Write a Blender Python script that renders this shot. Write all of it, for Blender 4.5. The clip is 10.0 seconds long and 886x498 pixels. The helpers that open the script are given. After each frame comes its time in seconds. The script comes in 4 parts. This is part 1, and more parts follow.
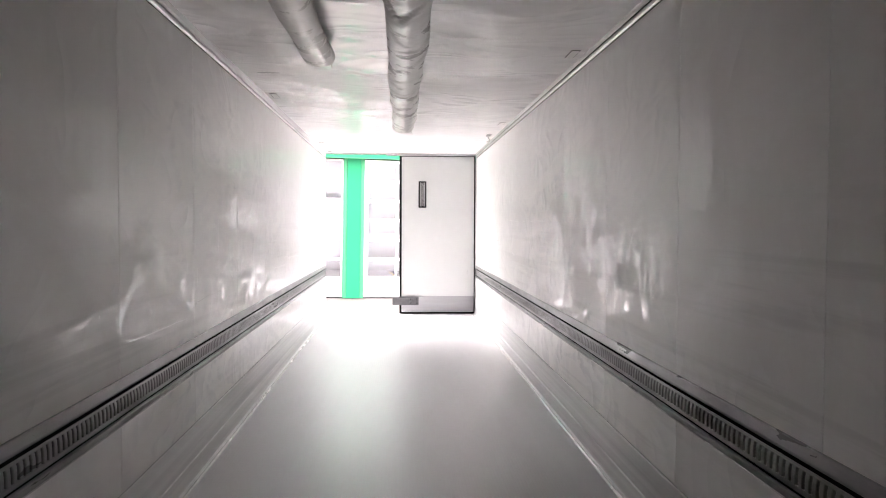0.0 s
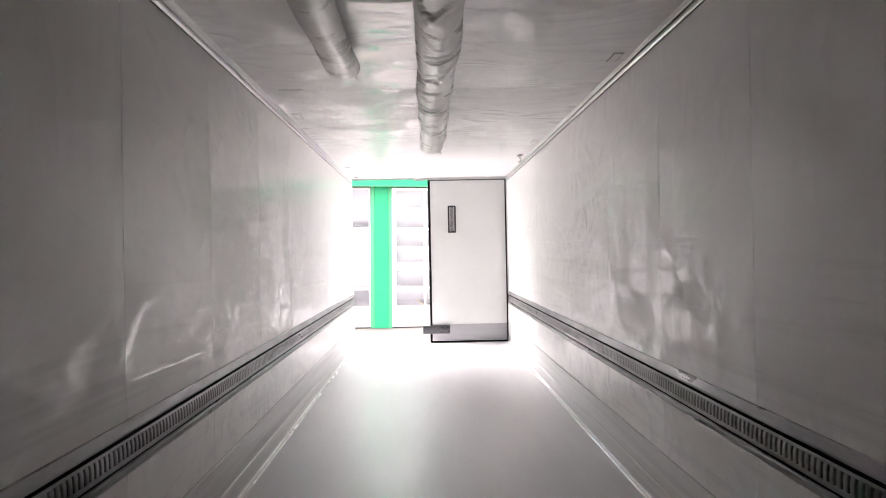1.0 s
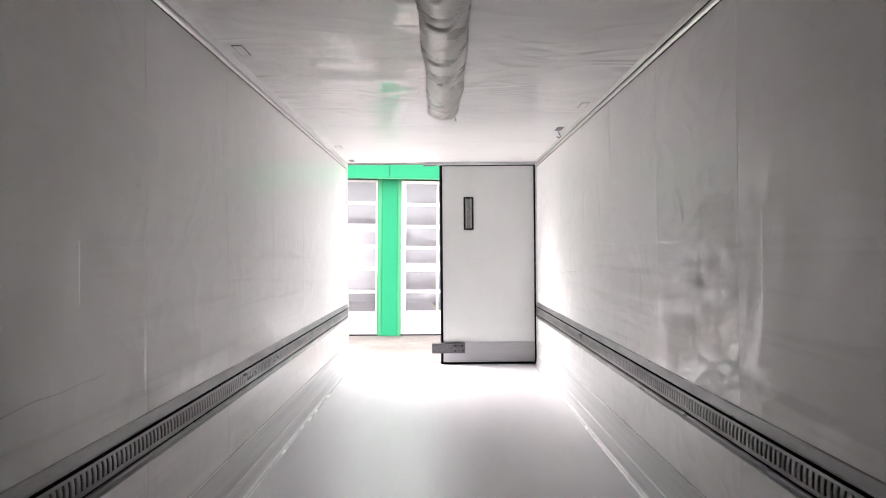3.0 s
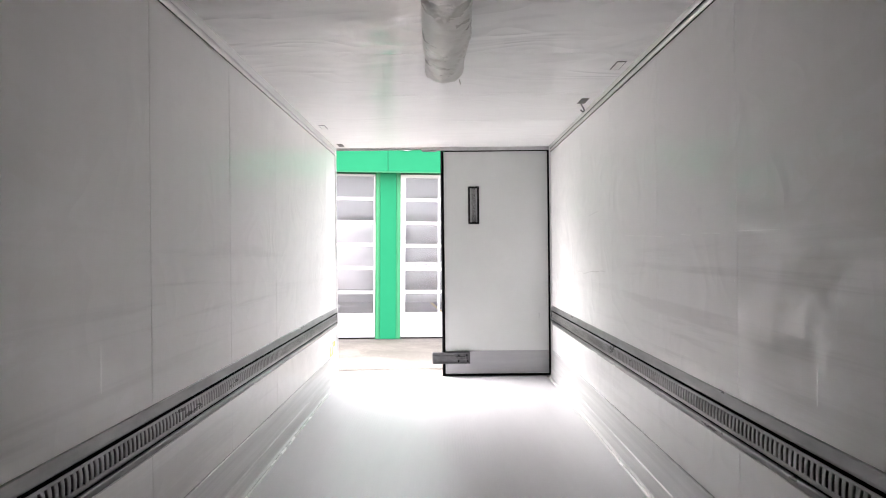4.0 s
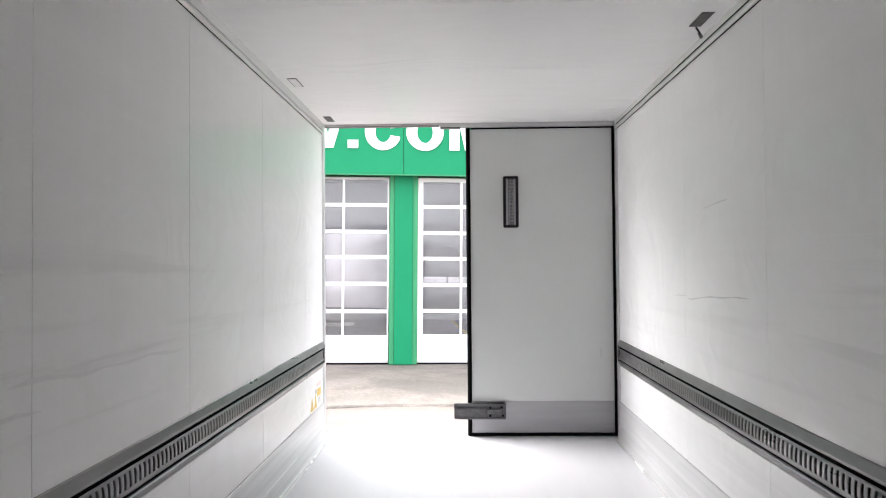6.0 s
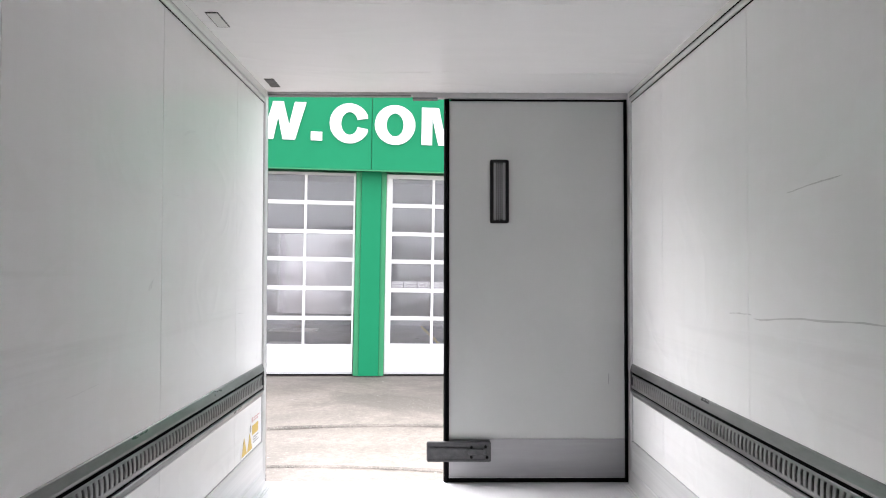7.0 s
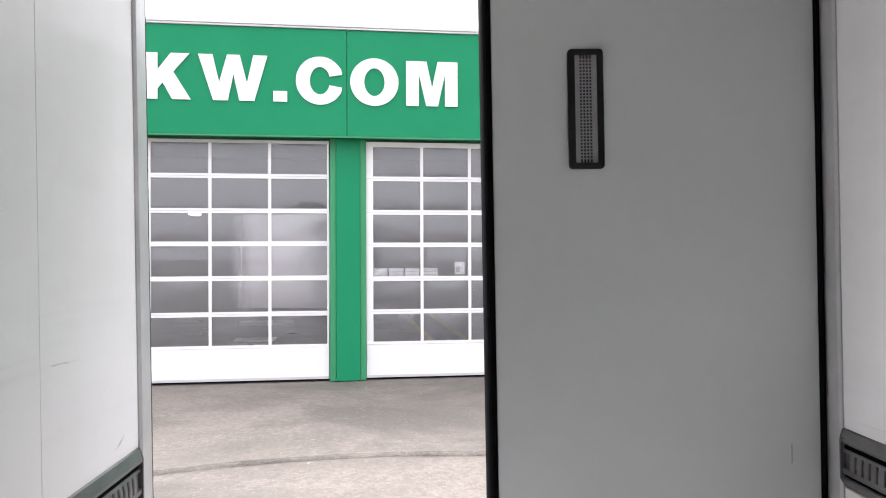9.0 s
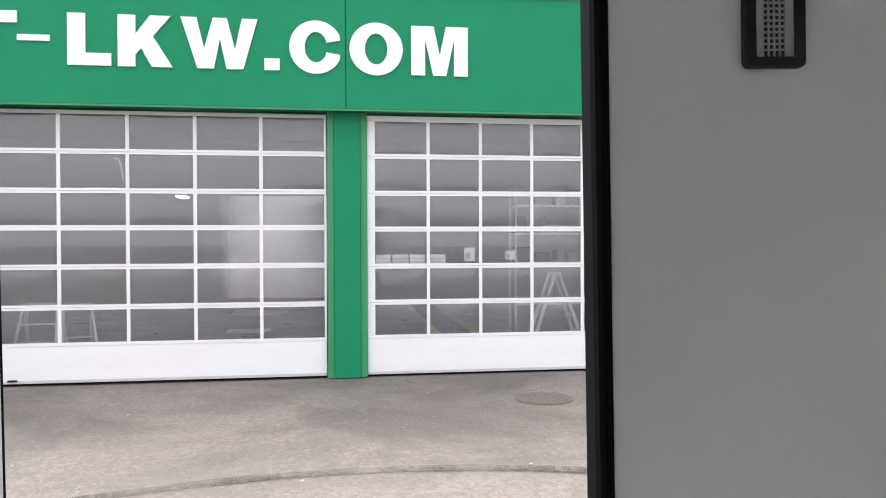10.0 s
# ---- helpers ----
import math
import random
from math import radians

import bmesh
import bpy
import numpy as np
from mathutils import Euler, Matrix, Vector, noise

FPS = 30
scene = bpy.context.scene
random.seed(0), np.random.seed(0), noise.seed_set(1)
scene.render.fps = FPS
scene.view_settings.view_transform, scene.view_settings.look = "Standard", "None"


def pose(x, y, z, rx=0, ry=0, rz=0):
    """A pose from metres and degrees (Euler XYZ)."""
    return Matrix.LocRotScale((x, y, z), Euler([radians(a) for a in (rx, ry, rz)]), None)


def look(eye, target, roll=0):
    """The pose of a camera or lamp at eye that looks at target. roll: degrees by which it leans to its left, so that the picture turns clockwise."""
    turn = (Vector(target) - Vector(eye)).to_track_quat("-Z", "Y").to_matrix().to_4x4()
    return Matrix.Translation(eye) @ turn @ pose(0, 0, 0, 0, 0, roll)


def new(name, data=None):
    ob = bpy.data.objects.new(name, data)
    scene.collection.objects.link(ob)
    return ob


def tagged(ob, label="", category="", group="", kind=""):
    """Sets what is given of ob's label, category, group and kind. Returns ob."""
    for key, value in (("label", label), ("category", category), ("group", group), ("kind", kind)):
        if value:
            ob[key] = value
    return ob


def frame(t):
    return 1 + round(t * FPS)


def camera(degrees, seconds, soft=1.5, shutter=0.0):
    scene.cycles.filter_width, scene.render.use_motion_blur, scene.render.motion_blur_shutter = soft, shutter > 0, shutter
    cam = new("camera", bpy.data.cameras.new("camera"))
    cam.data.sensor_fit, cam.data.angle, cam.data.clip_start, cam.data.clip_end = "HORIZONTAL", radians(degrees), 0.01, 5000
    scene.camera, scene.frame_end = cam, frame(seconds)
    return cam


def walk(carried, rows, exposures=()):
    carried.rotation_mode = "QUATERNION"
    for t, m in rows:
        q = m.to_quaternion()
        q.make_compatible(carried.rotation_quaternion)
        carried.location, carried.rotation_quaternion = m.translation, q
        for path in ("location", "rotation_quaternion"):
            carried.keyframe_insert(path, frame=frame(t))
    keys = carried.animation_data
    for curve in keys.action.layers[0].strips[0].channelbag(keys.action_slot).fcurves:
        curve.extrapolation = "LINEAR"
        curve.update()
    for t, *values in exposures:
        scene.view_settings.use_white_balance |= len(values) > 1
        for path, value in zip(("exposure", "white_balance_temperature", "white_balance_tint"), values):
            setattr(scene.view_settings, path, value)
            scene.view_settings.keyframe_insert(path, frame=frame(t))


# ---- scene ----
cam = camera(61.0, 10.0, 1.1)
PATH = [
    (0, (-0.021, -1.025, 1.491), (0.094, 0.971, 1.424), 0.2),
    (0.5, (-0.059, -0.947, 1.492), (0.025, 1.051, 1.475), -1.2),
    (1, (-0.057, -0.642, 1.438), (-0.014, 1.357, 1.448), -1.1),
    (1.5, (-0.008, -0.206, 1.478), (0.009, 1.794, 1.483), -0.6),
    (2, (-0.068, 0.333, 1.483), (-0.055, 2.333, 1.49), -0.5),
    (2.5, (-0.01, 0.943, 1.476), (-0.003, 2.943, 1.485), -0.4),
    (4, (-0.002, 2.7, 1.45), (-0.003, 4.7, 1.455), -0.6),
    (4.5, (-0.034, 3.28, 1.43), (-0.036, 5.28, 1.451), -0.4),
    (5, (0.002, 3.854, 1.467), (-0.065, 5.852, 1.482), 0.1),
    (5.5, (-0.042, 4.459, 1.452), (-0.174, 6.455, 1.443), -0.7),
    (5.7, (-0.043, 4.674, 1.438), (-0.145, 6.671, 1.462), -0.6),
    (6.8, (-0.081, 6.018, 1.469), (-0.074, 8.017, 1.523), -0.0),
    (7, (-0.096, 6.264, 1.446), (-0.071, 8.263, 1.498), 0.1),
    (7.5, (-0.129, 6.868, 1.463), (-0.1, 8.867, 1.513), -0.1),
    (8, (-0.206, 7.463, 1.467), (-0.172, 9.462, 1.509), -0.3),
    (8.5, (-0.213, 8.095, 1.484), (-0.158, 10.094, 1.51), -0.7),
    (9, (-0.286, 8.669, 1.466), (-0.205, 10.667, 1.471), -1.0),
    (9.5, (-0.307, 9.282, 1.43), (-0.219, 11.28, 1.409), -1.0),
    (10, (-0.399, 9.856, 1.416), (-0.315, 11.854, 1.389), -1.0),
]
EXPOSURES = [(0.0, 3.9, 6700, 21), (1.0, 3.78, 6700, 21), (2.5, 3.44, 6650, 20), (4.5, 2.95, 6500, 15), (5.7, 2.67, 6430, 14),
             (7.0, 2.3, 6360, 14), (8.0, 2.06, 6360, 14.5), (9.0, 1.93, 6380, 15), (10.0, 1.68, 6380, 14.5)]
walk(cam, [(t, look(eye, target, roll)) for t, eye, target, roll in PATH], EXPOSURES)


# ---- light ----
# white walls pass the daylight on many times
scene.cycles.max_bounces, scene.cycles.diffuse_bounces, scene.cycles.glossy_bounces = 24, 16, 8
SKY_STRENGTH = 0.095
world = bpy.data.worlds.new("world")
scene.world = world
world.use_nodes = True
wt = world.node_tree
wt.nodes.clear()
w_out = wt.nodes.new("ShaderNodeOutputWorld")
w_bg = wt.nodes.new("ShaderNodeBackground")
w_sky = wt.nodes.new("ShaderNodeTexSky")
w_sky.sky_type = "NISHITA"
w_sky.sun_disc = False
w_sky.sun_elevation = radians(47)
w_sky.sun_rotation = radians(-48)
w_sky.dust_density = 6.0
w_hsv = wt.nodes.new("ShaderNodeHueSaturation")
w_hsv.inputs["Saturation"].default_value = 0.12
w_hsv.inputs["Value"].default_value = 1.0
w_mix = wt.nodes.new("ShaderNodeMix")
w_mix.data_type = "RGBA"
w_mix.inputs["Factor"].default_value = 0.7
w_mix.inputs[7].default_value = (8.6, 8.7, 9.0, 1)
wt.links.new(w_sky.outputs["Color"], w_hsv.inputs["Color"])
wt.links.new(w_hsv.outputs["Color"], w_mix.inputs[6])
wt.links.new(w_mix.outputs[2], w_bg.inputs["Color"])
w_bg.inputs["Strength"].default_value = SKY_STRENGTH
wt.links.new(w_bg.outputs["Background"], w_out.inputs["Surface"])
sun_data = bpy.data.lights.new("sun", "SUN")
sun_data.energy, sun_data.angle, sun_data.color = 2.2, radians(60), (1.0, 0.98, 0.96)
sun = new("sun", sun_data)
sun.matrix_world = look((-15.2, 13.7, 21.9), (0, 0, 0))


# ---- material helpers ----
def material(name):
    m = bpy.data.materials.new(name)
    m.use_nodes = True
    n = m.node_tree.nodes
    return m, m.node_tree, n["Principled BSDF"]


def node(nt, kind, **inputs):
    n = nt.nodes.new(kind)
    for k, v in inputs.items():
        n.inputs[k.replace("_", " ")].default_value = v
    return n


def coords(nt, scale=(1, 1, 1)):
    """World position, stretched."""
    g = nt.nodes.new("ShaderNodeNewGeometry")
    mp = nt.nodes.new("ShaderNodeMapping")
    mp.inputs["Scale"].default_value = scale
    nt.links.new(g.outputs["Position"], mp.inputs["Vector"])
    return mp.outputs["Vector"]


def noise_at(nt, vec, scale, detail=3.0, rough=0.5, distortion=0.0):
    n = node(nt, "ShaderNodeTexNoise", Scale=scale, Detail=detail, Roughness=rough, Distortion=distortion)
    nt.links.new(vec, n.inputs["Vector"])
    return n.outputs["Fac"]


def span(nt, fac, a, b, lo, hi, soft=False):
    r = node(nt, "ShaderNodeMapRange", From_Min=a, From_Max=b, To_Min=lo, To_Max=hi)
    if soft:
        r.interpolation_type = "SMOOTHERSTEP"
    nt.links.new(fac, r.inputs["Value"])
    return r.outputs["Result"]


def blend(nt, fac, c1, c2):
    m = nt.nodes.new("ShaderNodeMix")
    m.data_type = "RGBA"
    if hasattr(fac, "is_linked"):
        nt.links.new(fac, m.inputs["Factor"])
    else:
        m.inputs["Factor"].default_value = fac
    for i, c in ((6, c1), (7, c2)):
        if hasattr(c, "is_linked"):
            nt.links.new(c, m.inputs[i])
        else:
            m.inputs[i].default_value = (*c, 1)
    return m.outputs[2]


def bump(nt, fac, strength, distance, below=None):
    b = node(nt, "ShaderNodeBump", Strength=strength, Distance=distance)
    nt.links.new(fac, b.inputs["Height"])
    if below is not None:
        nt.links.new(below, b.inputs["Normal"])
    return b.outputs["Normal"]


def worn(name, c1, c2, rough=(0.3, 0.5), metal=0.0, scale=6.0, stretch=(1, 1, 1), bumps=(), spec=0.5):
    """A paint, plastic or metal with two scales of variation. bumps: (scale, strength, distance)."""
    m, nt, p = material(name)
    v = coords(nt, stretch)
    f = noise_at(nt, v, scale, 5.0, 0.6)
    fine = noise_at(nt, v, scale * 9, 3.0, 0.6)
    mixed = nt.nodes.new("ShaderNodeMath")
    mixed.operation = "MULTIPLY_ADD"
    mixed.inputs[1].default_value = 0.35
    nt.links.new(fine, mixed.inputs[0])
    nt.links.new(span(nt, f, 0.3, 0.7, 0.0, 0.65), mixed.inputs[2])
    nt.links.new(blend(nt, mixed.outputs[0], c1, c2), p.inputs["Base Color"])
    nt.links.new(span(nt, f, 0.3, 0.7, rough[0], rough[1]), p.inputs["Roughness"])
    p.inputs["Metallic"].default_value = metal
    p.inputs["Specular IOR Level"].default_value = spec
    nrm = None
    for s, st, d in bumps:
        nrm = bump(nt, noise_at(nt, v, s, 3.0, 0.55), st, d, nrm)
    if nrm is not None:
        nt.links.new(nrm, p.inputs["Normal"])
    return m


def times(nt, *factors):
    out = factors[0]
    for f in factors[1:]:
        m = nt.nodes.new("ShaderNodeMath")
        m.operation = "MULTIPLY"
        nt.links.new(out, m.inputs[0])
        nt.links.new(f, m.inputs[1])
        out = m.outputs[0]
    return out


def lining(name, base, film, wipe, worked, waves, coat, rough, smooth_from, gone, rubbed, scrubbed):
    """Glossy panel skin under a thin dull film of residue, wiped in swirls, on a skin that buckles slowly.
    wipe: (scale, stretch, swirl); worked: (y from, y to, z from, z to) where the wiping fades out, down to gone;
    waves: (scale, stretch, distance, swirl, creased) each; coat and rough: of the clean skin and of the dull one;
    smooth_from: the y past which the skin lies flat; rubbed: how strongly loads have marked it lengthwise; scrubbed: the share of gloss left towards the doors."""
    m, nt, p = material(name)
    v = coords(nt)
    sep = nt.nodes.new("ShaderNodeSeparateXYZ")
    nt.links.new(v, sep.inputs["Vector"])
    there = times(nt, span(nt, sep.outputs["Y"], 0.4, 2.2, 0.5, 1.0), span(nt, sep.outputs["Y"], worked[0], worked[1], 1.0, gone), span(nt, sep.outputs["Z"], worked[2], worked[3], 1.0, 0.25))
    cloud = span(nt, noise_at(nt, v, 0.8, 2.0, 0.45, 0.8), 0.3, 0.66, 0.0, 1.0, True)
    swirl = span(nt, noise_at(nt, coords(nt, wipe[1]), wipe[0], 2.0, 0.4, wipe[2]), 0.42, 0.58, 0.0, 1.0, True)
    fine = span(nt, noise_at(nt, coords(nt, wipe[1]), wipe[0] * 2.3, 3.0, 0.5, wipe[2] * 1.3), 0.42, 0.6, 0.0, 1.0, True)
    streak = noise_at(nt, coords(nt, (1, 7.0, 0.35)), 1.6, 4.0, 0.6, 0.5)
    along = noise_at(nt, coords(nt, (1, 0.22, 2.4)), 2.2, 5.0, 0.65, 0.6)
    rub = noise_at(nt, coords(nt, (1, 0.16, 5.5)), 1.7, 5.0, 0.6, 0.35)
    both = nt.nodes.new("ShaderNodeMath")
    both.operation = "MULTIPLY_ADD"
    both.inputs[1].default_value = 0.4
    nt.links.new(fine, both.inputs[0])
    nt.links.new(span(nt, swirl, 0.0, 1.0, 0.0, 0.6), both.inputs[2])
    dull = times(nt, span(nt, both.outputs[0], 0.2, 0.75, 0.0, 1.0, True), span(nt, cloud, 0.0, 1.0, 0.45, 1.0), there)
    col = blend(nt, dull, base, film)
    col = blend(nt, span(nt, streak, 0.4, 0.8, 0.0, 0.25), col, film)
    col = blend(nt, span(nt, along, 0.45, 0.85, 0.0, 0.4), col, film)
    low = times(nt, span(nt, sep.outputs["Z"], 1.25, 1.75, rubbed, 0.0, True), span(nt, rub, 0.5, 0.66, 0.0, 1.0, True), span(nt, cloud, 0.0, 1.0, 0.4, 1.0), span(nt, sep.outputs["Y"], smooth_from + 2.0, smooth_from + 4.0, 1.0, 0.3))
    col = blend(nt, low, col, (0.55, 0.545, 0.53))
    nt.links.new(col, p.inputs["Base Color"])
    p.inputs["Roughness"].default_value = 0.5
    p.inputs["Specular IOR Level"].default_value = 0.15
    # the clear gel coat carries the gloss, the buckles and the wiping
    nt.links.new(times(nt, span(nt, dull, 0.0, 0.8, coat[0], coat[1]), span(nt, sep.outputs["Y"], smooth_from, smooth_from + 2.0, 1.0, scrubbed)), p.inputs["Coat Weight"])
    p.inputs["Coat IOR"].default_value = 1.5
    r = nt.nodes.new("ShaderNodeMath")
    r.operation = "ADD"
    nt.links.new(span(nt, dull, 0.0, 0.8, rough[0], rough[1]), r.inputs[0])
    nt.links.new(span(nt, along, 0.3, 0.75, 0.0, 0.03), r.inputs[1])
    nt.links.new(r.outputs[0], p.inputs["Coat Roughness"])
    nrm = None
    buckled = times(nt, span(nt, sep.outputs["Y"], smooth_from, smooth_from + 1.2, 1.0, 0.42), span(nt, cloud, 0.1, 0.9, 0.5, 1.0), span(nt, sep.outputs["Z"], worked[2], worked[3], 1.0, 0.5))
    for scale, st, distance, turn, creased in waves:
        height = span(nt, noise_at(nt, coords(nt, st), scale, 1.0, 0.4, turn), 0.0, 1.0, -0.5, 0.5)
        if creased:
            fold = nt.nodes.new("ShaderNodeMath")
            fold.operation = "ABSOLUTE"
            nt.links.new(height, fold.inputs[0])
            height = fold.outputs[0]
        nrm = bump(nt, times(nt, height, buckled), 1.0, distance, nrm)
    nt.links.new(nrm, p.inputs["Coat Normal"])
    nt.links.new(bump(nt, noise_at(nt, v, 160.0, 2.0, 0.5), 0.05, 0.0005), p.inputs["Normal"])
    return m


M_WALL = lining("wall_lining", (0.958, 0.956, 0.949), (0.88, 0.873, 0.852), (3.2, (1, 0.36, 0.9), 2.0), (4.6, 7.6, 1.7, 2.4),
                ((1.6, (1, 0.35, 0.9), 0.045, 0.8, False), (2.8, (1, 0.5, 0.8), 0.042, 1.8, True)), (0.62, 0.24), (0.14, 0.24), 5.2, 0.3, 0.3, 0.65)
M_CEIL = lining("ceiling_lining", (0.93, 0.928, 0.925), (0.86, 0.857, 0.852), (1.4, (0.7, 0.6, 1), 1.6), (6.0, 8.0, 5.0, 6.0),
                ((1.1, (1.1, 0.6, 1), 0.06, 1.0, False), (2.3, (0.6, 0.9, 1), 0.045, 1.5, True)), (0.72, 0.28), (0.11, 0.17), 7.0, 0.2, 0.0, 0.35)
M_CORE = worn("panel_core", (0.10, 0.10, 0.095), (0.2, 0.2, 0.19), (0.6, 0.8))
M_FRONT = worn("bulkhead_paint", (0.93, 0.93, 0.92), (0.90, 0.90, 0.89), (0.35, 0.5), scale=2.0)
M_FLOOR = worn("floor_aluminium", (0.67, 0.665, 0.68), (0.61, 0.605, 0.62), (0.29, 0.37), 0.0, 3.0, (1, 0.12, 1), ((40.0, 0.05, 0.002),), 0.5)
M_KICK = worn("kick_plate_aluminium", (0.78, 0.78, 0.775), (0.55, 0.55, 0.547), (0.3, 0.5), 0.1, 5.0, (1, 0.06, 4.0), ((30.0, 0.15, 0.002),))
M_BEAD = worn("weld_aluminium", (0.93, 0.93, 0.92), (0.84, 0.84, 0.83), (0.18, 0.3), 0.15, 14.0, (1, 0.15, 1))
M_TRIM = worn("cove_plastic", (0.93, 0.93, 0.92), (0.87, 0.87, 0.855), (0.16, 0.26), 0.35, 5.0)
M_RAIL = worn("rail_steel", (0.25, 0.248, 0.247), (0.13, 0.129, 0.128), (0.25, 0.42), 0.42, 9.0, (1, 0.2, 1), ((60.0, 0.1, 0.001),))
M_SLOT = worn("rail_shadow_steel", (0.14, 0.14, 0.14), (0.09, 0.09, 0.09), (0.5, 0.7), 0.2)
M_DOOR = worn("door_skin", (0.61, 0.625, 0.615), (0.57, 0.583, 0.573), (0.3, 0.42), 0.0, 2.0, (1, 1, 1), ((3.0, 0.15, 0.004), (150.0, 0.06, 0.0006)))
M_DOORKICK = worn("door_kick_aluminium", (0.42, 0.42, 0.43), (0.32, 0.32, 0.33), (0.32, 0.45), 0.7, 4.0, (0.15, 1, 2))
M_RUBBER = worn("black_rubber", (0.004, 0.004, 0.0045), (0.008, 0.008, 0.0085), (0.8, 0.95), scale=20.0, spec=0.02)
M_POST = worn("post_aluminium", (0.66, 0.65, 0.65), (0.52, 0.52, 0.52), (0.3, 0.45), 0.3, 6.0)
M_LINTEL = worn("lintel_steel", (0.20, 0.195, 0.19), (0.14, 0.137, 0.133), (0.4, 0.55), 0.3, 6.0)
M_IRON = worn("dark_cast_iron", (0.125, 0.125, 0.13), (0.06, 0.06, 0.064), (0.35, 0.55), 0.4, 30.0, bumps=((90.0, 0.2, 0.001),))
M_PLASTIC = worn("black_plastic", (0.008, 0.008, 0.009), (0.014, 0.014, 0.014), (0.4, 0.55), scale=20.0, spec=0.25)
M_GRILLE = worn("lamp_grille_grey", (0.36, 0.36, 0.365), (0.30, 0.30, 0.305), (0.4, 0.55), 0.2, 30.0)
M_LENS = worn("lamp_lens_dark", (0.02, 0.02, 0.021), (0.014, 0.014, 0.014), (0.3, 0.4), scale=30.0)
M_DUCT = worn("duct_film", (0.56, 0.545, 0.505), (0.45, 0.437, 0.40), (0.24, 0.36), 0.0, 5.0, (1, 1, 1), ((7.0, 0.35, 0.012), (30.0, 0.15, 0.003)))
M_HOOKPLATE = worn("hook_plate_white", (0.78, 0.78, 0.76), (0.68, 0.68, 0.66), (0.3, 0.4), scale=20.0)
M_HOOKDARK = worn("hook_pocket_grey", (0.10, 0.10, 0.10), (0.06, 0.06, 0.06), (0.4, 0.5), 0.5, 20.0)
M_LABEL = worn("label_film", (0.86, 0.86, 0.85), (0.81, 0.81, 0.80), (0.3, 0.4), scale=20.0)
M_AMBER = worn("label_amber", (0.72, 0.52, 0.09), (0.66, 0.45, 0.08), (0.35, 0.45), scale=30.0)
M_REDINK = worn("label_red", (0.70, 0.47, 0.46), (0.66, 0.42, 0.41), (0.35, 0.45), scale=30.0)
M_INK = worn("label_grey_ink", (0.36, 0.36, 0.36), (0.44, 0.44, 0.44), (0.4, 0.5), scale=30.0)
M_GREEN = worn("green_cladding", (0.012, 0.235, 0.108), (0.010, 0.205, 0.094), (0.38, 0.5), 0.0, 0.8, (1, 1, 1), ((1.2, 0.1, 0.01),), 0.1)
# lighter copy of the cladding green, for column strips that catch more light
M_GREENTRIM_LIT = worn("green_trim_lit", (0.045, 0.27, 0.125), (0.035, 0.23, 0.105), (0.4, 0.5), scale=2.0, spec=0.25)
M_LETTER = worn("letter_white", (0.80, 0.79, 0.80), (0.74, 0.73, 0.74), (0.35, 0.45), scale=3.0)
M_GATE = worn("gate_white_paint", (0.80, 0.79, 0.79), (0.72, 0.71, 0.71), (0.3, 0.45), 0.0, 1.5, (0.4, 1, 2.0))
M_COPING = worn("coping_metal", (0.60, 0.60, 0.60), (0.5, 0.5, 0.5), (0.35, 0.5), 0.3, 2.0)
M_HALL = worn("hall_wall", (0.42, 0.415, 0.42), (0.34, 0.335, 0.34), (0.6, 0.8), scale=0.6)
M_HALLFLOOR = worn("hall_floor", (0.17, 0.163, 0.155), (0.12, 0.116, 0.112), (0.25, 0.45), scale=1.2)
M_TANK = worn("pale_hall_sheet", (0.86, 0.83, 0.82), (0.76, 0.73, 0.72), (0.4, 0.6), scale=1.0)
M_PATCHSHEET = worn("bright_patch_film", (0.86, 0.83, 0.82), (0.72, 0.70, 0.69), (0.4, 0.6), scale=1.3)
# alpha fades the sheet sideways to give the bright patch its soft edge
cut_nt = M_PATCHSHEET.node_tree
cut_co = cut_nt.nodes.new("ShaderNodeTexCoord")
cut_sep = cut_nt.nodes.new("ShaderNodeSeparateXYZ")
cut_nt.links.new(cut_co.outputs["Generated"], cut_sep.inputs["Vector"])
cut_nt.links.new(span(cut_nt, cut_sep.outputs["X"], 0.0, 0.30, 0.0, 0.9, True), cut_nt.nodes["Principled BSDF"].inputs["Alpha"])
M_CARTON = worn("white_carton", (0.76, 0.75, 0.74), (0.68, 0.67, 0.66), (0.5, 0.6), scale=8.0)
M_LADDER = worn("ladder_aluminium", (0.6, 0.6, 0.6), (0.5, 0.5, 0.5), (0.3, 0.45), 0.6, 8.0)
M_YELLOW = worn("yellow_marking", (0.52, 0.40, 0.10), (0.42, 0.32, 0.09), (0.6, 0.8), scale=4.0)


def glass_material():
    m, nt, p = material("gate_glass")
    p.inputs["Base Color"].default_value = (0.88, 0.875, 0.905, 1)
    p.inputs["Transmission Weight"].default_value = 0.92
    p.inputs["Roughness"].default_value = 0.02
    p.inputs["IOR"].default_value = 1.5
    v = coords(nt, (1, 1, 1))
    nt.links.new(bump(nt, noise_at(nt, v, 1.6, 1.0), 0.12, 0.01), p.inputs["Normal"])
    return m


M_GLASS = glass_material()


